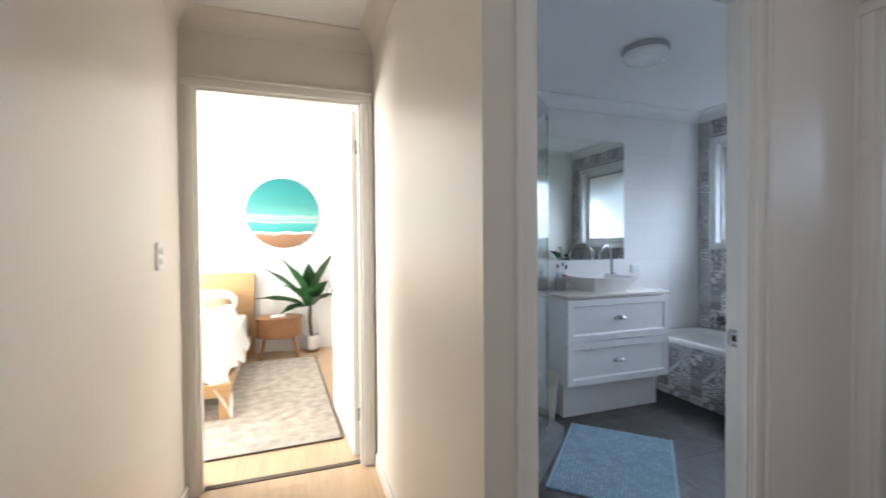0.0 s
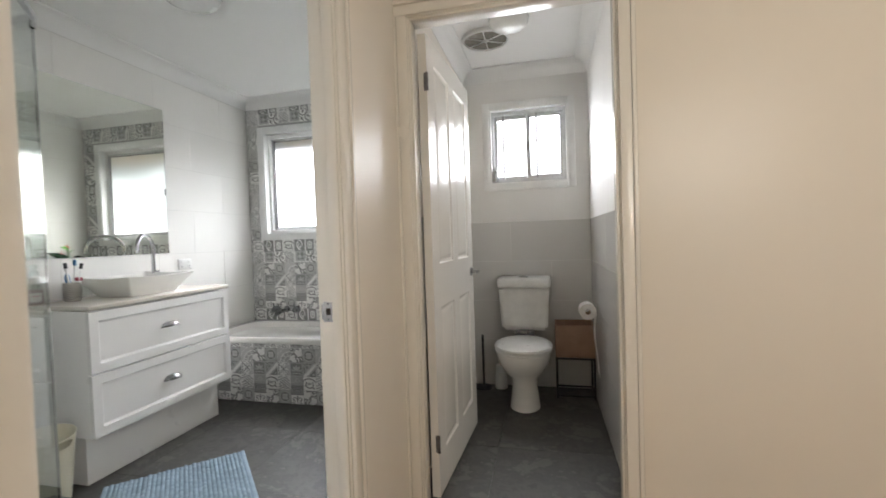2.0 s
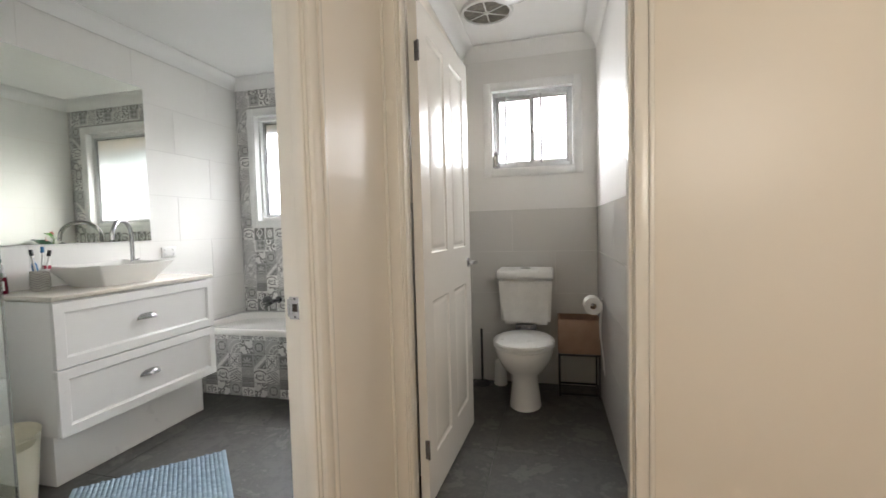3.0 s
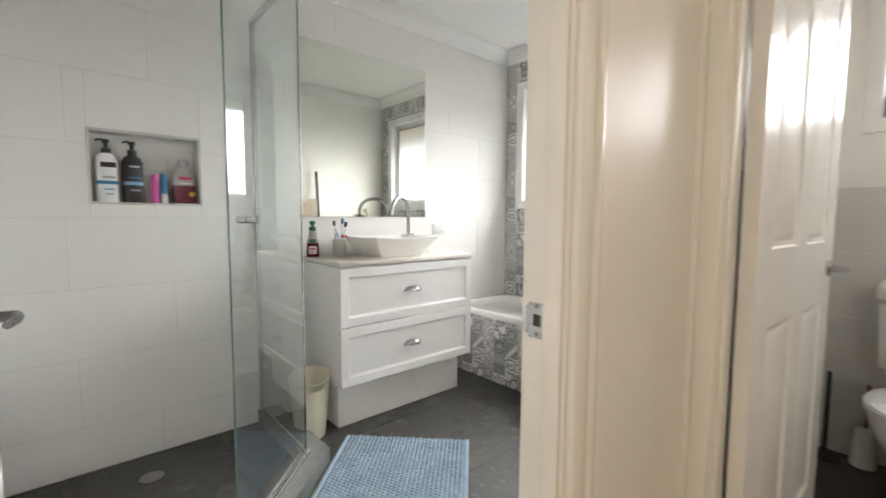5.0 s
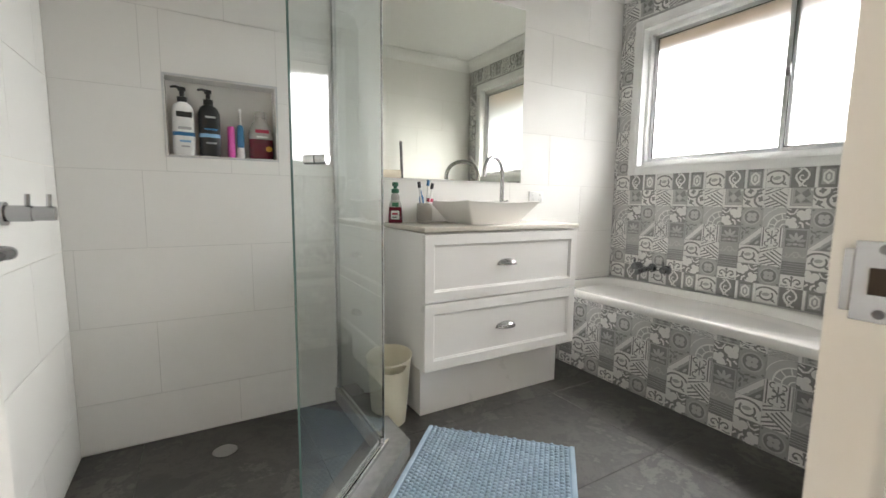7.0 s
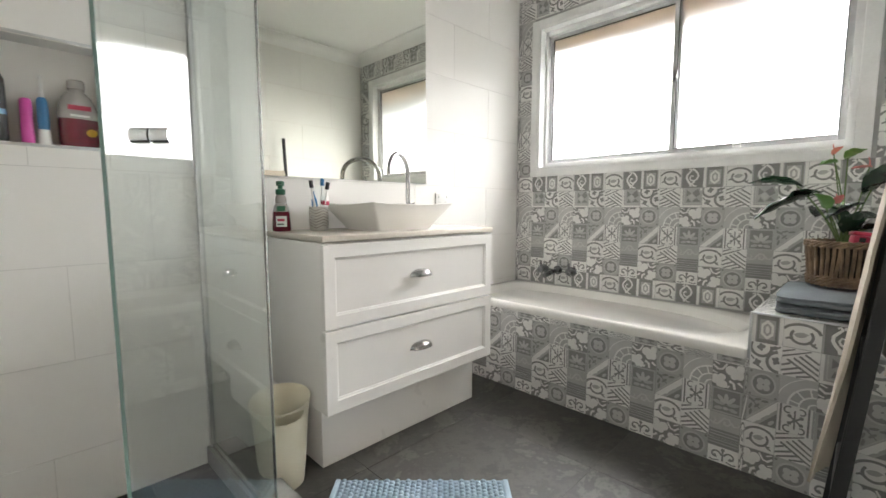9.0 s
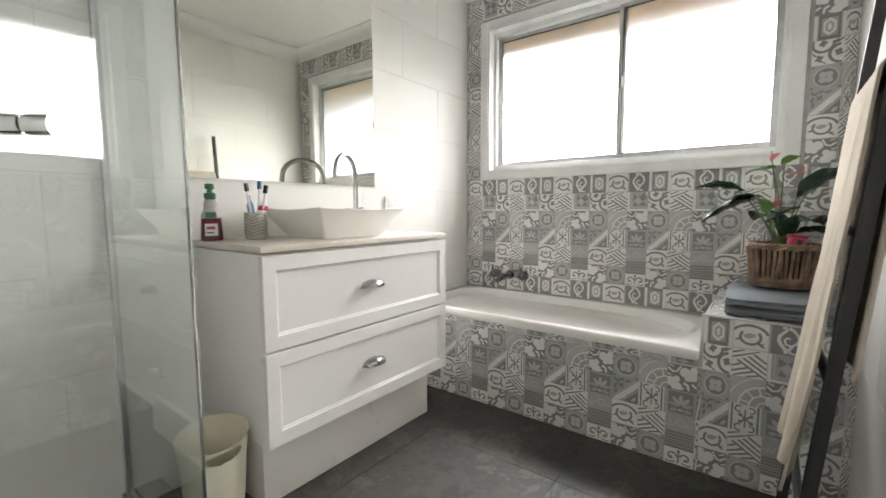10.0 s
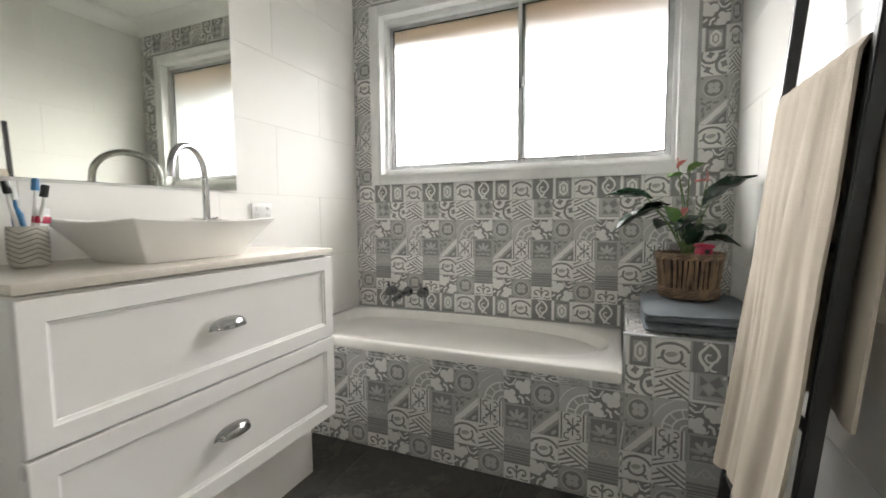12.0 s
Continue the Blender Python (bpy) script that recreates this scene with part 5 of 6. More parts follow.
loft(bm, [oval(3.160, 0.135, 0.100, 0.001), oval(3.160, 0.132, 0.098, 0.02), oval(3.155, 0.110, 0.082, 0.16), oval(3.150, 0.115, 0.090, 0.21), oval(3.125, 0.160, 0.135, 0.26), oval(3.105, 0.205, 0.165, 0.33), oval(3.095, 0.222, 0.178, 0.385), oval(3.095, 0.222, 0.178, 0.40), oval(3.095, 0.18, 0.13, 0.401)])
box(bm, 3.195, 3.345, ty_ - 0.10, ty_ + 0.10, 0.28, 0.40, 0.02)
part("pan", bm, M_CERAM, to, smooth=50)
bm = bmesh.new()
loft(bm, [oval(3.095, 0.226, 0.182, 0.403), oval(3.095, 0.230, 0.186, 0.408), oval(3.095, 0.228, 0.184, 0.420)])
part("seat", bm, M_PLAST, to, smooth=50)
bm = bmesh.new()
loft(bm, [oval(3.095, 0.228, 0.184, 0.423), oval(3.095, 0.232, 0.188, 0.428), oval(3.095, 0.226, 0.182, 0.440), oval(3.100, 0.19, 0.15, 0.448), oval(3.105, 0.06, 0.05, 0.451)])
part("lid", bm, M_PLAST, to, smooth=50)
bm = bmesh.new()
cq = lambda w, d0, d1, z: [(d0, ty_ - w, z), (d1, ty_ - w, z), (d1, ty_ + w, z), (d0, ty_ + w, z)]
loft(bm, [cq(0.163, 3.330, 3.545, 0.47), cq(0.178, 3.310, 3.545, 0.785)])
bmesh.ops.bevel(bm, geom=list(bm.edges), offset=0.022, segments=4, affect="EDGES")
part("cistern", bm, M_PLAST, to)
bm = bmesh.new()
box(bm, 3.297, 3.546, ty_ - 0.187, ty_ + 0.187, 0.780, 0.845, 0.018, 4)
part("cistern_lid", bm, M_PLAST, to)
part("flush_button", boxes((3.375, 3.415, ty_ - 0.035, ty_ + 0.035, 0.845, 0.851), bevel=0.003), M_CHROME, to)
# dark block put in for the shade between cistern and seat
part("cistern_gap_shade", boxes((3.315, 3.375, ty_ - 0.07, ty_ + 0.07, 0.43, 0.475), bevel=0.01), M_GUN_SHADE, to)

br = thing("toilet_brush", "black toilet brush on a round stand", "toilet brush", pose(3.455, 0.875, 0.001))
bm = bmesh.new()
lathe(bm, [(0.062, 0), (0.062, 0.008), (0.045, 0.02), (0.035, 0.025)], 24)
part("stand", bm, M_BLACK, br)
bm = bmesh.new()
lathe(bm, [(0.009, 0.02), (0.009, 0.40), (0.006, 0.405)], 12)
part("handle", bm, M_BLACK, br)
b2 = thing("brush_holder", "white plastic brush holder with a thin handle", "toilet brush", pose(3.475, 0.745, 0.001))
bm = bmesh.new()
lathe(bm, [(0.045, 0), (0.048, 0.004), (0.036, 0.17), (0.030, 0.175)], 24)
part("pot", bm, M_PLAST, b2)
bm = bmesh.new()
lathe(bm, [(0.008, 0.176), (0.008, 0.37), (0.005, 0.374)], 10)
part("handle", bm, M_WOOD, b2, "brown wooden handle")

st = thing("storage_box_stand", "tan felt box on a black wire stand", "storage stand")
bm = bmesh.new()
X0, X1, Y0, Y1 = 3.325, 3.525, 0.085, 0.335
for x in (X0, X1):
    for y in (Y0, Y1):
        box(bm, x - 0.006, x + 0.006, y - 0.006, y + 0.006, 0.001, 0.30)
for z in (0.02, 0.28):
    for x in (X0, X1):
        box(bm, x - 0.006, x + 0.006, Y0, Y1, z - 0.006, z + 0.006)
    for y in (Y0, Y1):
        box(bm, X0, X1, y - 0.006, y + 0.006, z - 0.006, z + 0.006)
part("wire_frame", bm, M_BLACK, st)
bm = bmesh.new()
xa, xb, ya, yb = X0 - 0.008, X1 + 0.008, Y0 - 0.006, Y1 + 0.008
for d in ((xa, xa + 0.008, ya, yb), (xb - 0.008, xb, ya, yb), (xa + 0.008, xb - 0.008, ya, ya + 0.008), (xa + 0.008, xb - 0.008, yb - 0.008, yb)):
    box(bm, *d, 0.290, 0.515, 0.002)
box(bm, xa + 0.008, xb - 0.008, ya + 0.008, yb - 0.008, 0.290, 0.298)
part("felt_box", bm, M_BAMBOO, st)

RX, RY, RZ = 3.06, 0.150, 0.665
rl = thing("toilet_roll", "white toilet paper roll hanging with a loose end", "toilet roll", pose(RX, RY, RZ))
bm = bmesh.new()
loft(bm, [[(s, y, z) for y, z, _ in circle(r, 0, 28)] for r, s in ((0.018, -0.05), (0.050, -0.05), (0.050, 0.05), (0.018, 0.05))], cap=False)
part("paper", bm, M_PAPER, rl)
bm = bmesh.new()
loft(bm, [[(s, y, z) for y, z, _ in circle(0.0182, 0, 20)] for s in (-0.0502, 0.0502)], cap=False)
part("core", bm, M_CARD, rl)
bm = bmesh.new()
sheet(bm, lambda u, v: (-0.048 + 0.096 * u, -0.051 + 0.010 * math.sin(v * 5), -0.01 - v * 0.40 + 0.02 * u * v), 6, 16, 0.0012)
part("loose_end", bm, M_PAPER, rl)
rh = thing("roll_holder", "chrome toilet roll holder on the tiled wall", "roll holder")
bm = bmesh.new()
tube(bm, [(RX + 0.075, TY0 + 0.0095, RZ + 0.012), (RX + 0.075, TY0 + 0.018, RZ + 0.012)], 0.022, 18)
tube(bm, [(RX + 0.075, TY0 + 0.015, RZ + 0.012), (RX + 0.075, RY - 0.01, RZ + 0.012), (RX + 0.065, RY, RZ + 0.012), (RX - 0.058, RY, RZ + 0.012)], 0.006, 10)
part("arm", bm, M_CHROME, rh)
sb = thing("spray_can", "small grey aerosol can on the toilet window ledge", "spray can", pose(3.555, 0.755, 1.5625))
bm = bmesh.new()
lathe(bm, [(0.024, 0), (0.025, 0.004), (0.025, 0.075), (0.018, 0.085)], 18)
part("can", bm, M_STEEL, sb)
bm = bmesh.new()
lathe(bm, [(0.019, 0.0855), (0.018, 0.105), (0.010, 0.112)], 18)
part("cap", bm, M_GREYRING, sb)

# ---- hall ----
sw = thing("light_switch", "white double light switch on the corridor wall", "light switch", pose(XL, 2.042, 1.215))
bm = bmesh.new()
box(bm, 0.0005, 0.010, -0.036, 0.036, -0.058, 0.058, 0.004)
part("plate", bm, M_PLAST, sw)
for z in (0.02, -0.02):
    part("rocker", boxes((0.009, 0.014, -0.008, 0.008, z - 0.012, z + 0.012), bevel=0.002), M_GREYRING, sw)
for nm, d in (("baseboard_left", (XL + 0.001, XL + 0.013, YBACK, YB - 0.017)), ("baseboard_right", (XH - 0.013, XH - 0.001, YH + 0.0, YB - 0.017))):
    solid(nm, boxes((*d, -0.006, 0.07), bevel=0.003), M_TRIM, "cream painted skirting board", "skirting", "structure")
solid("threshold", boxes((BD0, BD1, YB + 0.03, YB + 0.07, -0.004, 0.004), bevel=0.002), M_FRINGE, "dark door threshold strip", "threshold", "structure")
solid("threshold_bathroom", boxes((DX0, DX1, 1.01, 1.06, -0.008, 0.003), bevel=0.002), M_ALU, "metal door threshold strip", "threshold", "structure")
solid("threshold_toilet", boxes((XT + 0.03, XT + 0.075, TD0, TD1, -0.008, 0.003), bevel=0.002), M_ALU, "metal door threshold strip", "threshold", "structure")

# ---- bedroom ----
bed = thing("bed", "pale oak bed with a rumpled white duvet", "bed")
part("headboard", boxes((-2.05, -0.385, 5.25, 5.29, 0.0, 0.93), bevel=0.008), M_PALE, bed)
part("side_rail", boxes((-0.455, -0.425, 3.44, 5.25, 0.14, 0.25), bevel=0.004), M_PALE, bed)
part("side_rail", boxes((-2.02, -1.99, 3.44, 5.25, 0.14, 0.25), bevel=0.004), M_PALE, bed)
part("foot_rail", boxes((-2.02, -0.40, 3.375, 3.44, 0.17, 0.26), bevel=0.004), M_PALE, bed)
for x in (-0.44, -1.97):
    part("leg", boxes((x - 0.032, x + 0.032, 3.378, 3.438, 0.0, 0.17), bevel=0.004), M_PALE, bed)
part("mattress", boxes((-1.985, -0.46, 3.45, 5.245, 0.20, 0.47), bevel=0.04), M_DUVET, bed)


def duvet(u, v):
    x = -1.9 + 1.52 * u
    y = 3.36 + 1.55 * v
    z = 0.60 + 0.10 * noise.noise(Vector((x * 3.4, y * 3.4, 0))) + 0.06 * noise.noise(Vector((x * 8, y * 8, 5)))
    e = max(0, (u - 0.86) / 0.14)
    z -= 0.36 * e ** 1.3 - 0.03 * math.sin(y * 19) * e
    x -= 0.05 * e * e - 0.03 * math.sin(y * 15 + 1) * e
    f = max(0, (0.10 - v) / 0.10)
    z -= 0.30 * f ** 1.2
    y += 0.04 * f + 0.02 * math.sin(x * 17) * f
    return (x, y, z)


bm = bmesh.new()
sheet(bm, duvet, 40, 48, 0.03)
solid("duvet", bm, M_DUVET, "rumpled white duvet hanging over the bed", "duvet", smooth=60)


def pillow(x, y, z, m, label, sx_=0.33, sy_=0.2):
    bm = bmesh.new()
    loft(bm, [circle(sx_ * k, zz, 32, 0, 0, sy_ * k, 3.2) for k, zz in ((0.55, 0.0), (0.9, 0.02), (1.0, 0.07), (0.9, 0.12), (0.55, 0.15))])
    solid("pillow", bm, m, label, "pillow", smooth=60).matrix_basis = pose(x, y, z, 32, 0, 0)


pillow(-0.86, 5.03, 0.57, M_DUVET, "white pillow leaning on the headboard")
pillow(-0.72, 4.90, 0.55, M_PILLOW, "small brown cushion among white pillows", 0.16, 0.10)

ns = thing("nightstand", "round wooden drum nightstand on splayed legs", "nightstand", pose(-0.125, 5.08, 0))
bm = bmesh.new()
loft(bm, [circle(0.235, 0.225, 40, ry=0.18), circle(0.242, 0.23, 40, ry=0.185), circle(0.242, 0.425, 40, ry=0.185), circle(0.235, 0.43, 40, ry=0.18)])
part("drum", bm, M_WOOD, ns)
bm = bmesh.new()
loft(bm, [circle(0.255, 0.4305, 40, ry=0.195), circle(0.258, 0.438, 40, ry=0.198), circle(0.250, 0.446, 40, ry=0.192)])
part("top", bm, M_WOOD, ns)
for sx_, sy_ in ((1, 1), (1, -1), (-1, 1), (-1, -1)):
    bm = bmesh.new()
    tube(bm, [(0.15 * sx_, 0.10 * sy_, 0.227), (0.195 * sx_, 0.13 * sy_, 0.002)], 0.022, 10, 0.016)
    part("leg", bm, M_WOOD, ns)
solid("book", boxes((-0.21, -0.05, 5.0, 5.12, 0.447, 0.462), bevel=0.002), M_PLAST, "thin white book on the nightstand", "book")

hp = thing("potted_plant", "tall leafy indoor plant in a small white pot", "plant", pose(0.225, 5.19, 0.0))
bm = bmesh.new()
lathe(bm, [(0.066, 0.022), (0.07, 0.026), (0.090, 0.19), (0.082, 0.19), (0.078, 0.16)], 28)
part("pot", bm, M_PLAST, hp)
bm = bmesh.new()
lathe(bm, [(0.085, 0.0), (0.09, 0.008), (0.06, 0.021)], 28)
part("saucer", bm, M_WOOD, hp)
bm = bmesh.new()
lathe(bm, [(0.080, 0.155), (0.02, 0.165)], 20)
part("soil", bm, M_SOIL, hp)
bm = bmesh.new()
tube(bm, [(0, 0, 0.16), (-0.02, 0, 0.35), (-0.015, 0, 0.52)], 0.026, 10, 0.018)
part("trunk", bm, M_TRUNK, hp)
pl_keep, pl = pl, hp
for tip, w in (((0.20, -0.08, 1.22), 0.14), ((-0.25, -0.08, 1.14), 0.13), ((-0.47, 0.0, 1.06), 0.12), ((-0.56, -0.08, 0.74), 0.11), ((-0.32, -0.22, 0.58), 0.10), ((0.22, -0.10, 0.74), 0.13), ((-0.02, -0.04, 1.04), 0.12), ((0.12, -0.25, 0.90), 0.14), ((-0.24, -0.14, 0.86), 0.13), ((0.02, -0.28, 0.74), 0.12)):
    leaf_blade("leaf", (-0.015, 0, 0.52), tip, w * 1.75, M_BLEAF, 0.10, False)
pl = pl_keep

art = thing("round_wall_art", "round beach painting with turquoise sea, surf and sand", "wall art", pose(-0.075, BN - 0.002, 1.605))
bm = bmesh.new()
loft(bm, [[(x, -d, z) for x, z, _ in circle(r, 0, 72)] for r, d in ((0.398, 0.0), (0.402, 0.004), (0.402, 0.020), (0.398, 0.024))])


def beach_material():
    m = bpy.data.materials.new("painted_beach")
    m.use_nodes = True
    nt = m.node_tree
    n, l = nt.nodes.new, nt.links.new
    tc = n("ShaderNodeTexCoord")
    nz = n("ShaderNodeTexNoise")
    nz.inputs["Scale"].default_value = 5
    l(tc.outputs["Object"], nz.inputs["Vector"])
    sep = n("ShaderNodeSeparateXYZ")
    l(tc.outputs["Object"], sep.inputs[0])
    ma = n("ShaderNodeMath")
    ma.operation = "MULTIPLY_ADD"
    l(nz.outputs["Fac"], ma.inputs[0])
    ma.inputs[1].default_value = 0.07
    l(sep.outputs["Z"], ma.inputs[2])
    mr = n("ShaderNodeMapRange")
    mr.inputs["From Min"].default_value, mr.inputs["From Max"].default_value = -0.37, 0.44
    l(ma.outputs[0], mr.inputs["Value"])
    cr = n("ShaderNodeValToRGB")
    stops = ((0.0, (0.20, 0.10, 0.05)), (0.19, (0.27, 0.15, 0.08)), (0.20, (0.75, 0.75, 0.70)), (0.225, (0.75, 0.75, 0.7)), (0.23, (0.05, 0.26, 0.26)), (0.36, (0.08, 0.34, 0.32)), (0.365, (0.60, 0.60, 0.52)), (0.38, (0.20, 0.40, 0.36)), (0.47, (0.30, 0.42, 0.34)), (0.48, (0.13, 0.36, 0.33)), (0.62, (0.06, 0.26, 0.245)), (0.80, (0.035, 0.225, 0.225)), (1.0, (0.02, 0.18, 0.195)))
    while len(cr.color_ramp.elements) < len(stops):
        cr.color_ramp.elements.new(0.5)
    for el, (p, c) in zip(cr.color_ramp.elements, stops):
        el.position, el.color = p, (*c, 1)
    l(mr.outputs[0], cr.inputs["Fac"])
    l(cr.outputs[0], nt.nodes["Principled BSDF"].inputs["Base Color"])
    nt.nodes["Principled BSDF"].inputs["Roughness"].default_value = 0.35
    return m


part("disc", bm, beach_material(), art)

rug = thing("rug", "faded grey and beige patterned rug on the oak floor", "rug", pose(-0.65, 3.83, 0.001, 0, 0, 2.0))
bm = bmesh.new()
box(bm, -0.93, 0.93, -1.05, 1.05, 0, 0.010, 0.003)
part("pile", bm, M_RUG, rug)
bm = bmesh.new()
for d in ((-0.935, 0.935, -1.062, -1.050), (-0.935, 0.935, 1.050, 1.062), (0.93, 0.942, -1.05, 1.05), (-0.942, -0.93, -1.05, 1.05)):
    box(bm, *d, 0.0, 0.009, 0.002)
part("binding", bm, M_FRINGE, rug, "dark bound edge")


# ---- tiles, planks ----
def piece(name, me, parent, m):
    ob = new(name, me)
    ob.parent = parent
    ob.matrix_basis = m
    return ob


def cuboid_mesh(name, mat):
    bm = bmesh.new()
    box(bm, -0.5, 0.5, -0.5, 0.5, -0.5, 0.5)
    return finish(name, bm, mat, 0)


TILE_ME, DADO_ME, SLATE_ME, PLANK_ME = (cuboid_mesh(n, m) for n, m in (("wall_tile", M_TILE), ("dado_tile", M_DADO), ("floor_tile", M_FLOOR), ("plank", M_OAK)))


def cut(rects, hole):
    """Takes a hole out of rectangles (u0, u1, v0, v1)."""
    out = []
    a0, a1, b0, b1 = hole
    for u0, u1, v0, v1 in rects:
        if u1 <= a0 or u0 >= a1 or v1 <= b0 or v0 >= b1:
            out.append((u0, u1, v0, v1))
            continue
        if u0 < a0:
            out.append((u0, a0, v0, v1))
        if u1 > a1:
            out.append((a1, u1, v0, v1))
        c0, c1 = max(u0, a0), min(u1, a1)
        if v0 < b0:
            out.append((c0, c1, v0, b0))
        if v1 > b1:
            out.append((c0, c1, b1, v1))
    return out


def tiled(parent, me, axis, face, inward, u_lo, u_hi, rows, holes=(), width=0.6, gap=0.0019):
    """Tiles on a wall; axis: the way along it; rows: (z0, z1, a joint's place)."""
    for z0, z1, ph in rows:
        u = ph + width * math.floor((u_lo - ph) / width)
        while u < u_hi:
            r = [(max(u, u_lo), min(u + width, u_hi), z0, z1)]
            for hole in holes:
                r = cut(r, hole)
            for a0, a1, b0, b1 in r:
                du, dv = a1 - a0 - gap, b1 - b0 - gap
                if du < 0.006 or dv < 0.006:
                    continue
                t = TB - 0.001
                c = face - inward * t / 2
                mid = ((a0 + a1) / 2, c, (b0 + b1) / 2) if axis == "x" else (c, (a0 + a1) / 2, (b0 + b1) / 2)
                size = (du, t, dv) if axis == "x" else (t, du, dv)
                piece("tile", me, parent, Matrix.Translation(mid) @ Matrix.Diagonal((*size, 1)))
            u += width


ROWS = ((0.002, 0.20, 1.12), (0.20, 0.50, 0.83), (0.50, 0.80, 1.19), (0.80, 1.10, 0.815), (1.10, 1.408, 1.125), (1.408, 1.708, 0.83), (1.708, 2.008, 1.12), (2.008, 2.32, 0.83))
ZTOP = ROWS[-1][1]
tiled(wall_north, TILE_ME, "x", YN, -1, XW, XE, ROWS, [(NX0 - 0.004, NX1 + 0.004, NZ0 - 0.004, NZ1 + 0.004)])
tiled(wall_west, TILE_ME, "y", XW, 1, YS, YN - TB, [(a, b, c + 0.2) for a, b, c in ROWS])
tiled(wall_south, TILE_ME, "x", YS, 1, XW + TB, XE - TB, [(a, b, c + 0.3) for a, b, c in ROWS], [(DX0 - 0.022, DX1 + 0.022, 0, ZD + 0.022)])
DROWS = ((0.002, 0.355, 2.45), (0.355, 0.655, 2.75), (0.655, 0.955, 2.45), (0.955, 1.255, 2.75))
TOI = wall_toilet_south
tiled(TOI, DADO_ME, "x", TY0 + TB, 1, XT + 0.118, XE, DROWS)
tiled(TOI, DADO_ME, "x", TY1 - TB, -1, XT + 0.118, XE, DROWS)
tiled(TOI, DADO_ME, "y", XE - TB, -1, TY0 + TB, TY1 - TB, [(a, b, c - 2.1) for a, b, c in DROWS])

# slate floor
for x_lo, x_hi, y_lo, y_hi in ((XW, 2.944, YS, YN), (XT + 0.05, XE - TB, TY0 + TB, TY1 - TB), (DX0, DX1, 1.01, YS)):
    for i in range(-1, 6):
        for j in range(-1, 6):
            a0, a1 = max(x_lo, 0.16 + 0.6 * i), min(x_hi, 0.76 + 0.6 * i)
            b0, b1 = max(y_lo, 0.07 + 0.6 * j), min(y_hi, 0.67 + 0.6 * j)
            if a1 - a0 > 0.01 and b1 - b0 > 0.01:
                piece("tile", SLATE_ME, bath_floor, Matrix.Translation(((a0 + a1) / 2, (b0 + b1) / 2, -0.0035)) @ Matrix.Diagonal((a1 - a0 - 0.002, b1 - b0 - 0.002, 0.007, 1)))

# oak planks
for i in range(14):
    for j in range(5):
        a0 = -1.62 + 0.19 * i
        a1 = min(a0 + 0.189, XT if a0 > XH else 9)
        b0 = -0.9 + 1.4 * j - 0.47 * (i % 3)
        b1 = min(b0 + 1.399, BN)
        if a0 > XH - 0.1:
            b1 = min(b1, YH)
        if a0 < XL - 0.01:
            b0 = max(b0, YB + 0.05)
        if b1 - b0 > 0.05 and a1 - a0 > 0.02:
            piece("plank", PLANK_ME, hall_floor, Matrix.Translation(((a0 + a1) / 2, (b0 + b1) / 2, -0.0065)) @ Matrix.Diagonal((a1 - a0, b1 - b0, 0.011, 1)))

# ---- patterned tiles ----
CELL = 0.1008
LT, MD, DK, PL = 0, 1, 2, 3


def ribbon(pts, w, w_end=None):
    """Quads along a line of (u, v) points."""
    out = []
    n = len(pts)
    sides = []
    for i, (x, y) in enumerate(pts):
        x0, y0 = pts[max(i - 1, 0)]
        x1, y1 = pts[min(i + 1, n - 1)]
        l = math.hypot(x1 - x0, y1 - y0) or 1
        hw = (w + ((w if w_end is None else w_end) - w) * i / (n - 1)) / 2
        nx_, ny_ = -(y1 - y0) / l * hw, (x1 - x0) / l * hw
        sides.append(((x + nx_, y + ny_), (x - nx_, y - ny_)))
    for (a, b), (c, d) in zip(sides, sides[1:]):
        out.append([a, b, d, c])
    return out


def arc(cx, cy, r, a0, a1, n=12, r1=None):
    return [(cx + (r + ((r if r1 is None else r1) - r) * i / n) * math.cos(radians(a0 + (a1 - a0) * i / n)), cy + (r + ((r if r1 is None else r1) - r) * i / n) * math.sin(radians(a0 + (a1 - a0) * i / n))) for i in range(n + 1)]


def disc(cx, cy, r, n=14, sy=1.0, turn=0):
    return [[(cx + r * math.cos(t) * math.cos(turn) - r * sy * math.sin(t) * math.sin(turn), cy + r * math.cos(t) * math.sin(turn) + r * sy * math.sin(t) * math.cos(turn)) for t in [2 * math.pi * i / n for i in range(n)]]]


def rect(u0, u1, v0, v1):
    return [[(u0, v0), (u1, v0), (u1, v1), (u0, v1)]]


def oval(cx, cy, rx, ry, a0, a1, n=18):
    return [(cx + rx * math.cos(radians(a0 + (a1 - a0) * i / n)), cy + ry * math.sin(radians(a0 + (a1 - a0) * i / n))) for i in range(n + 1)]


def eye():
    s = [(DK, ribbon(oval(0.47, 0.50, 0.52, 0.37, 158, 12, 16), 0.09)), (DK, ribbon(oval(0.49, 0.46, 0.29, 0.26, 140, 400, 22), 0.085))]
    s += [(DK, ribbon([(0.06, 0.31), (0.15, 0.36), (0.24, 0.33)], 0.06, 0.09)), (DK, ribbon([(0.70, 0.30), (0.78, 0.20), (0.90, 0.13)], 0.10, 0.05)), (DK, ribbon([(0.80, 0.21), (0.86, 0.27)], 0.07, 0.04))]
    return LT, s + [(MD, disc(0.46, 0.50, 0.17, 12, 0.55, 0.15)), (MD, [[(0.24, 0.50), (0.40, 0.44), (0.44, 0.58)]]), (MD, [[(0.68, 0.54), (0.50, 0.42), (0.50, 0.60)]]), (PL, rect(0, 1, 0.0, 0.03))]


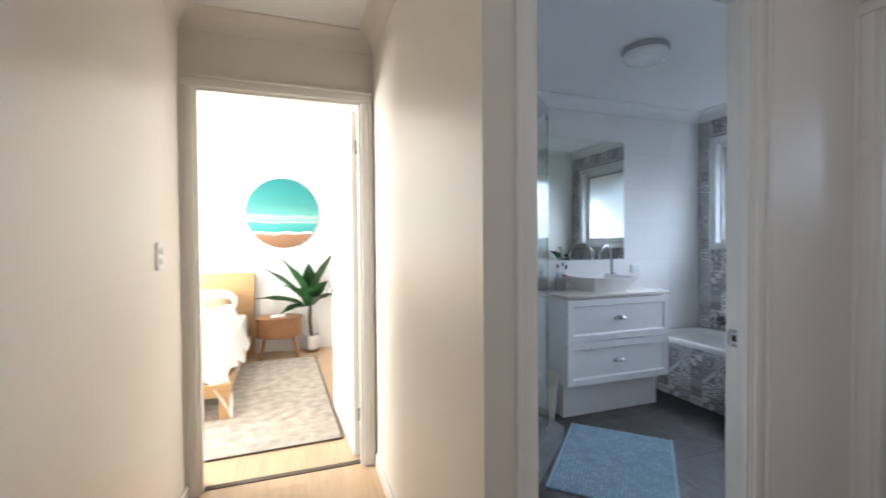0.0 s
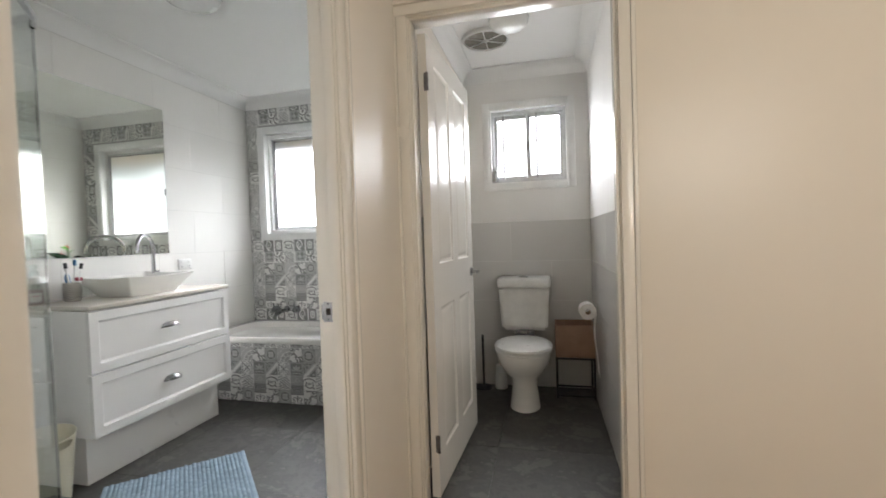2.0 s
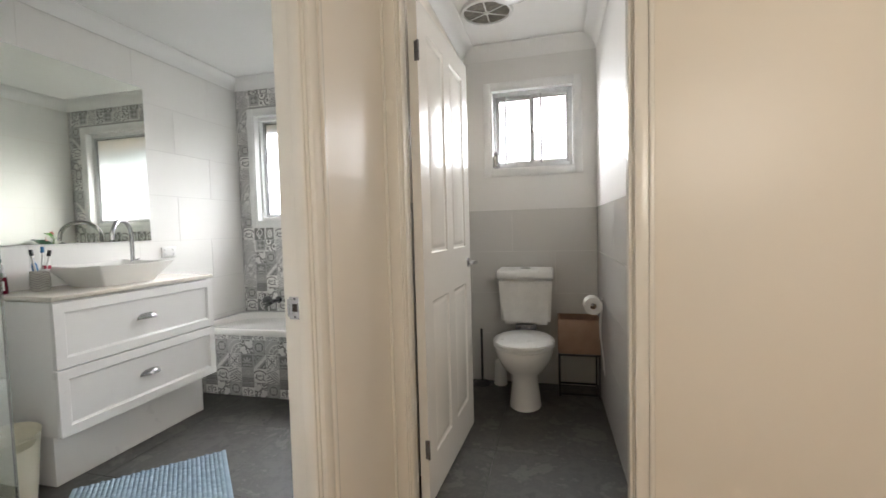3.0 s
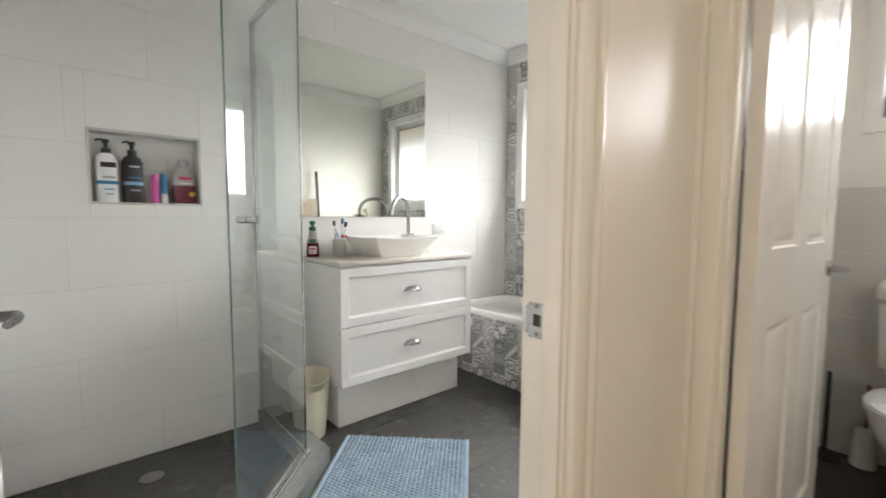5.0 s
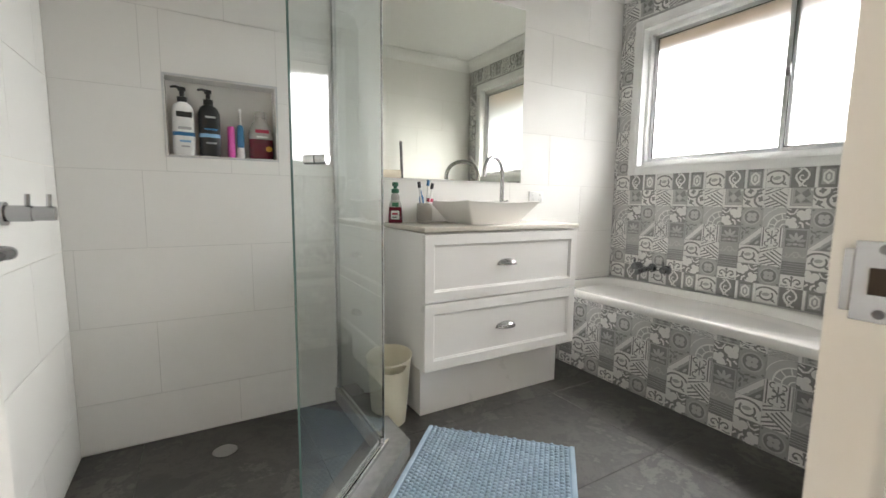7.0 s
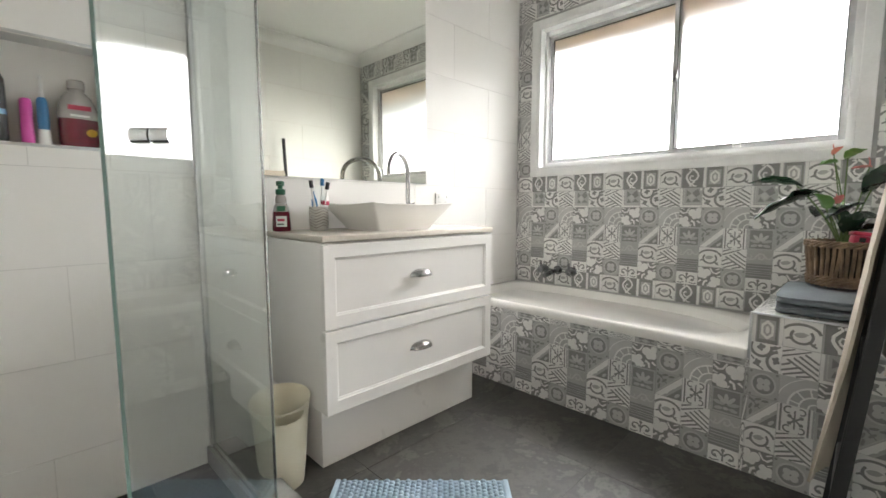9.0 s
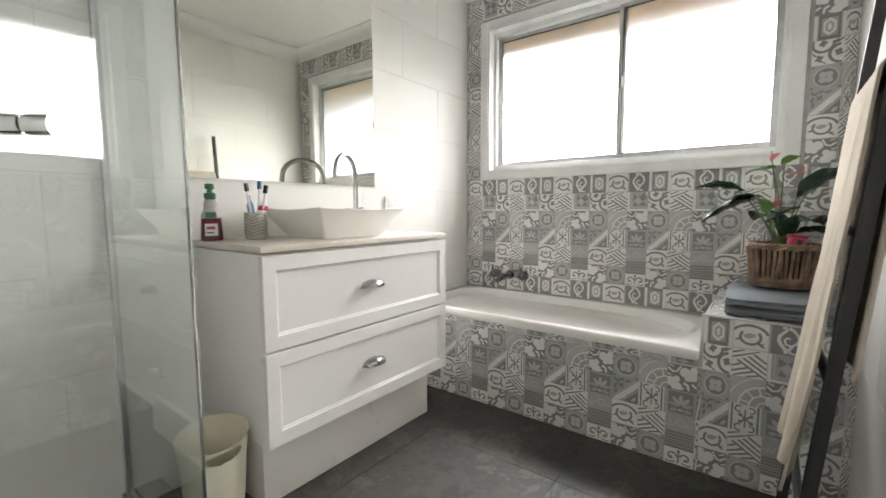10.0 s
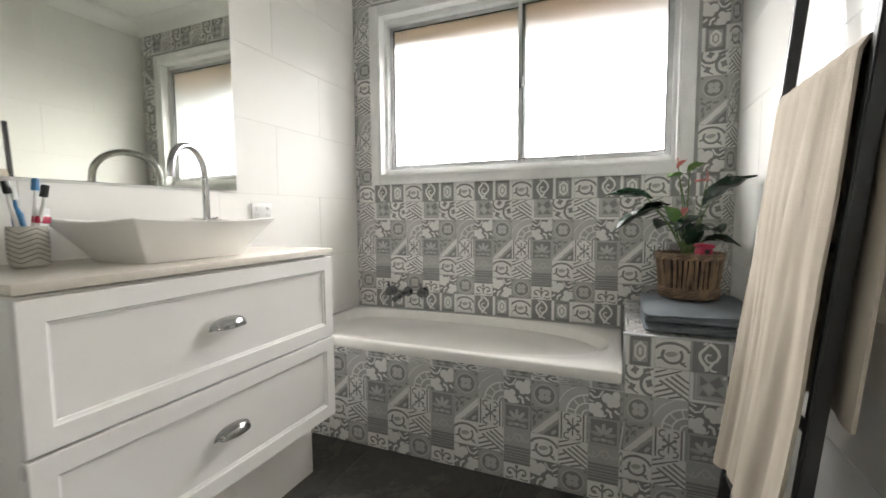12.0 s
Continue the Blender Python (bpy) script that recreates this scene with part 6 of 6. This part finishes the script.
def seahorse():
    return DK, [(MD, rect(0, 0.05, 0, 1)), (LT, ribbon([(0.34, 0.92), (0.42, 0.97), (0.46, 0.88), (0.36, 0.76), (0.26, 0.64), (0.25, 0.48), (0.33, 0.32), (0.43, 0.20), (0.46, 0.06)], 0.07, 0.12)),
                (LT, ribbon([(0.50, 0.96), (0.62, 0.88), (0.74, 0.74), (0.78, 0.58), (0.71, 0.42), (0.58, 0.34), (0.45, 0.38), (0.40, 0.50), (0.46, 0.61), (0.56, 0.58)], 0.10, 0.06)), (LT, ribbon([(0.62, 0.34), (0.52, 0.20), (0.58, 0.09), (0.72, 0.07)], 0.10, 0.06))]


def hexa():
    hexagon = lambda r, ry: [[(0.5 + r * math.cos(t), 0.5 + ry * math.sin(t)) for t in [math.pi / 3 * i + math.pi / 6 for i in range(6)]]]
    return MD, [(LT, rect(0, 0.12, 0, 1)), (LT, rect(0.88, 1, 0, 1)), (DK, rect(0.16, 0.24, 0, 1)), (DK, rect(0.76, 0.84, 0, 1)), (DK, rect(0.24, 0.76, 0.86, 1)), (DK, rect(0.24, 0.76, 0, 0.14)), (LT, hexagon(0.24, 0.36)), (MD, hexagon(0.15, 0.24)), (LT, hexagon(0.07, 0.15))]


def stripes():
    s = [((0, 0.85), (0.35, 1)), ((0, 0.68), (0.77, 1)), ((0.62, 0.86), (1, 0.60)), ((0.47, 0.77), (1, 0.39)), ((0.32, 0.68), (1, 0.21)), ((0.15, 0.60), (1, 0.03)),
         ((0, 0.36), (0.25, 0.48)), ((0, 0.17), (0.46, 0.36)), ((0.06, 0.02), (0.62, 0.25)), ((0.42, 0.02), (0.80, 0.13))]
    return LT, [(DK, ribbon([a, b], 0.072)) for a, b in s]


def diamonds():
    return MD, [(LT, rect(0, 0.10, 0, 1)), (LT, rect(0.10, 1, 0, 0.10)), (PL, rect(0.16, 0.20, 0.16, 1)), (PL, rect(0.2, 1, 0.16, 0.20)), (DK, [[(0.28, 0.92), (0.28, 0.56), (0.50, 0.72)]]), (DK, [[(0.54, 0.74), (0.80, 0.96), (0.92, 0.66), (0.72, 0.52)]]),
                (DK, [[(0.28, 0.26), (0.52, 0.26), (0.36, 0.48)]]), (DK, [[(0.56, 0.28), (0.74, 0.48), (0.96, 0.28)]]), (PL, [[(0.36, 0.54), (0.54, 0.34), (0.70, 0.52), (0.52, 0.70)]]), (LT, rect(0.90, 0.99, 0.86, 0.96))]


def leaflet(x, y, r, a):
    return disc(x, y, r, 8, 0.5, radians(a)) + disc(x, y, r, 8, 0.45, radians(a + 75))


def scroll():
    s = [(DK, ribbon(arc(0.34, 0.86, 0.34, 150, 372, 16), 0.10)), (DK, ribbon(arc(0.92, 0.40, 0.36, 95, 275, 16), 0.11)), (DK, leaflet(0.34, 0.86, 0.16, 20)), (DK, leaflet(0.84, 0.44, 0.16, 70)), (DK, leaflet(0.24, 0.26, 0.16, 30))]
    return LT, s + [(DK, ribbon([(0.02, 0.50), (0.14, 0.36)], 0.05)), (DK, ribbon([(0.30, 0.14), (0.46, 0.04)], 0.05)), (DK, disc(0.80, 0.90, 0.08, 8)), (DK, ribbon([(0.66, 0.80), (0.97, 0.97)], 0.06))]


def rosette():
    s = [(MD, [arc(1.0, 0.0, 0.74, 90, 180, 12) + [(1.0, 0.0)]]), (LT, ribbon(arc(1.0, 0.0, 0.74, 90, 180, 14), 0.065)), (LT, ribbon(arc(1.0, 0.0, 0.44, 90, 180, 10), 0.055)), (LT, ribbon(arc(1.0, 0.0, 0.20, 90, 180, 8), 0.05))]
    for a in (104, 135, 166):
        s.append((LT, ribbon([(1 + 0.44 * math.cos(radians(a)), 0.44 * math.sin(radians(a))), (1 + 0.72 * math.cos(radians(a)), 0.72 * math.sin(radians(a)))], 0.05)))
    return PL, s + [(LT, ribbon(arc(1.0, 0.0, 1.06, 108, 164, 10), 0.03))]


def creature(flip=False):
    f = lambda x: 1 - x if flip else x
    s = []
    for x, y, r in ((0.10, 0.30, 0.19), (0.32, 0.13, 0.19), (0.31, 0.42, 0.13), (0.60, 0.73, 0.19), (0.86, 0.60, 0.17), (0.90, 0.86, 0.15), (0.70, 0.52, 0.12)):
        s.append((LT, disc(f(x), y, r, 14)))
    for pts, w in (([(0.0, 0.84), (0.18, 0.70), (0.33, 0.74), (0.46, 0.97)], 0.09), ([(0.56, 0.32), (0.70, 0.24), (0.74, 0.04)], 0.11), ([(0.84, 0.32), (1.0, 0.20)], 0.10), ([(0.04, 0.99), (0.22, 0.90)], 0.07), ([(0.50, 0.03), (0.58, 0.14)], 0.06), ([(0.0, 0.60), (0.16, 0.54)], 0.06)):
        s.append((LT, ribbon([(f(x), y) for x, y in pts], w, w * 0.7)))
    return DK, s


def clover():
    s = [(PL, disc(0.5, 0.5, 0.42, 24)), (DK, disc(0.5, 0.5, 0.355, 24))]
    for k in range(4):
        a = math.pi / 4 + math.pi / 2 * k
        s.append((PL, disc(0.5 + 0.145 * math.cos(a), 0.5 + 0.145 * math.sin(a), 0.125, 12)))
    s.append((DK, disc(0.5, 0.5, 0.035, 8)))
    for x, y in ((0.07, 0.07), (0.93, 0.07), (0.07, 0.93), (0.93, 0.93)):
        s.append((DK, disc(x, y, 0.05, 8)))
    return MD, s


def cross():
    s = [(DK, rect(0.06, 0.12, 0, 1)), (DK, rect(0.82, 0.88, 0, 1)), (MD, rect(0.94, 1, 0, 1)), (DK, ribbon([(0.48, 0.16), (0.48, 0.84)], 0.05)), (DK, ribbon([(0.34, 0.36), (0.66, 0.62)], 0.06)), (DK, ribbon([(0.66, 0.36), (0.34, 0.62)], 0.06))]
    for x, y in ((0.34, 0.36), (0.66, 0.36), (0.34, 0.62), (0.66, 0.62), (0.48, 0.49)):
        s.append((DK, disc(x, y, 0.065, 8)))
    for y, d in ((0.82, 1), (0.17, -1)):
        s.append((DK, ribbon(arc(0.30, y, 0.14, 60 * d, 300 * d, 10, 0.09), 0.055)))
        s.append((DK, ribbon(arc(0.66, y, 0.12, 120 * d, -120 * d, 10, 0.08), 0.05)))
    return LT, s


def lotus():
    s = [(MD, rect(0, 1, 0.93, 1)), (MD, rect(0, 1, 0, 0.07)), (MD, rect(0, 0.07, 0.07, 0.93)), (MD, rect(0.93, 1, 0.07, 0.93))]
    for a in (12, 50, 90, 130, 168):
        c, q = math.cos(radians(a)), math.sin(radians(a))
        s.append((PL if a in (50, 90, 130) else MD, disc(0.5 + 0.24 * c, 0.36 + 0.26 * q, 0.20, 10, 0.36, radians(a))))
    return DK, s + [(MD, disc(0.26, 0.20, 0.14, 10, 0.5, 0.2)), (MD, disc(0.74, 0.20, 0.14, 10, 0.5, -0.2)), (PL, disc(0.5, 0.22, 0.10, 10, 0.6))]


def diag():
    s = [(LT, [[(0.0, 0.02), (0.26, 0.0), (1.0, 0.70), (1.0, 1.0)]]), (DK, [[(0.44, 0.0), (1.0, 0.0), (1.0, 0.54)]]), (PL, ribbon([(0.0, 0.10), (0.92, 1.0)], 0.05)), (LT, disc(0.42, 0.24, 0.10, 10)), (LT, disc(0.70, 0.52, 0.10, 10)), (PL, disc(0.84, 0.16, 0.13, 10, 0.5, 0.8))]
    for x, y, a in ((0.16, 0.86, -20), (0.36, 0.92, 15), (0.12, 0.62, 70), (0.34, 0.68, 45), (0.60, 0.90, 10), (0.14, 0.40, 80)):
        s.append((DK, disc(x, y, 0.13, 8, 0.38, radians(a))))
    return MD, s + [(DK, ribbon([(0.05, 0.97), (0.44, 0.58)], 0.04))]


def swirl():
    s = [(DK, rect(0, 1, 0, 0.34)), (PL, ribbon([(0.02, 0.62), (0.14, 0.54), (0.28, 0.56), (0.36, 0.68), (0.48, 0.84), (0.64, 0.82), (0.70, 0.68), (0.60, 0.56), (0.48, 0.60), (0.50, 0.70)], 0.06, 0.08)), (PL, ribbon([(0.70, 0.72), (0.80, 0.60), (0.92, 0.62), (0.98, 0.72)], 0.09, 0.03)), (PL, ribbon([(0.14, 0.56), (0.20, 0.70), (0.14, 0.78)], 0.06, 0.03))]
    return MD, s + [(MD, rect(0, 1, 0.10, 0.13)), (MD, rect(0, 1, 0.22, 0.25))]


def topscroll():
    s = [(DK, rect(0, 1, 0.66, 1)), (MD, rect(0, 1, 0.78, 0.81)), (MD, rect(0, 1, 0.90, 0.93))]
    for x in (0.27, 0.73):
        d = 1 if x < 0.5 else -1
        s += [(DK, ribbon(arc(x, 0.32, 0.18, 90 - 90 * d, 90 + 210 * d, 14, 0.08), 0.065)), (DK, disc(x - 0.03 * d, 0.28, 0.05, 8)), (DK, ribbon([(0.5 - 0.44 * d, 0.10), (0.5 - 0.32 * d, 0.06), (0.5 - 0.12 * d, 0.12)], 0.06, 0.04))]
    return LT, s + [(DK, ribbon([(0.5, 0.10), (0.5, 0.56)], 0.06)), (DK, disc(0.5, 0.56, 0.07, 8))]


def pattern_mesh(name, motif):
    base, shapes = motif
    h = CELL / 2 - 0.0007
    bm = bmesh.new()
    box(bm, -h, h, -0.0005, 0.0075, -h, h)
    for f in bm.faces:
        f.material_index = base
    for k, (tone, polys) in enumerate(shapes):
        for n_, p in enumerate(polys):
            y = -0.0005 - 0.00012 * (k + 1) - 0.000004 * (n_ % 20)
            q = [(max(0.0, min(1.0, u)), max(0.0, min(1.0, v))) for u, v in p]
            vs = [bm.verts.new(((u - 0.5) * 2 * h, y, (v - 0.5) * 2 * h)) for u, v in q]
            try:
                f = bm.faces.new(vs)
            except ValueError:
                continue
            f.material_index = tone
            f.normal_update()
            if f.normal.y > 0:
                f.normal_flip()
    me = bpy.data.meshes.new(name)
    bm.to_mesh(me)
    bm.free()
    for m in (T_LIGHT, T_MID, T_DARK, T_PALE):
        me.materials.append(m)
    return me


MOTIFS = [[pattern_mesh("patterned_tile", m) for m in row] for row in (
    (eye(), seahorse(), hexa()), (stripes(), diamonds(), scroll()), (rosette(), creature(), clover()),
    (cross(), lotus(), diag()), (stripes(), swirl(), eye()), (clover(), topscroll(), creature(True)))]


def patterned(parent, face, y_start, z_top, y_lo, y_hi, z_lo, z_hi, holes=(), pitch=CELL, rise=CELL):
    """Square tiles facing -x; y_start: left edge of a first-column tile, z_top: upper edge of a first-row tile."""
    i0 = -math.ceil((y_hi - y_start) / pitch) - 1
    for i in range(i0, i0 + 40):
        a1 = y_start - i * pitch
        a0 = a1 - pitch
        c0, c1 = max(a0, y_lo), min(a1, y_hi)
        if c1 - c0 < 0.012:
            continue
        for j in range(-16, 16):
            b1 = z_top - j * rise
            b0 = b1 - rise
            d0, d1 = max(b0, z_lo), min(b1, z_hi)
            if d1 - d0 < 0.015 or any(h0 < (c0 + c1) / 2 < h1 and h2 < (d0 + d1) / 2 < h3 for h0, h1, h2, h3 in holes):
                continue
            m = Matrix.Translation((face + 0.001, (c0 + c1) / 2, (d0 + d1) / 2)) @ pose(0, 0, 0, 0, 0, -90) @ Matrix.Diagonal(((c1 - c0) / CELL, 1, (d1 - d0) / CELL, 1))
            piece("patterned_tile", MOTIFS[j % 6][i % 3], parent, m)


patterned(wall_east, XE, 2.914, 1.179, YS, YN - 0.001, 0.474, 2.32, [(1.212, 2.822, 1.178, 2.163)], 0.1010, 0.1003)
patterned(bath_wall, 2.936, 1.380, 0.600, YS, 1.4685, 0.0005, 0.600, (), 0.1010, 0.1000)
patterned(bath_wall, 2.936, 1.380, 0.600, 1.4685, YN - 0.001, 0.0005, 0.4315, (), 0.1010, 0.1000)
# top of the ledge
for i in range(6):
    for j in range(4):
        c1 = 1.470 - 0.101 * j
        a0 = 2.9465 + 0.101 * i
        a1 = min(a0 + 0.101, XE - 0.001)
        if a1 - a0 > 0.02:
            piece("patterned_tile", MOTIFS[(i + 2) % 6][j % 3], bath_wall, Matrix.Translation(((a0 + a1) / 2, c1 - 0.0505, 0.6075)) @ pose(0, 0, 0, -90, 0, -90) @ Matrix.Diagonal((1, 1, (a1 - a0) / 0.101, 1)))
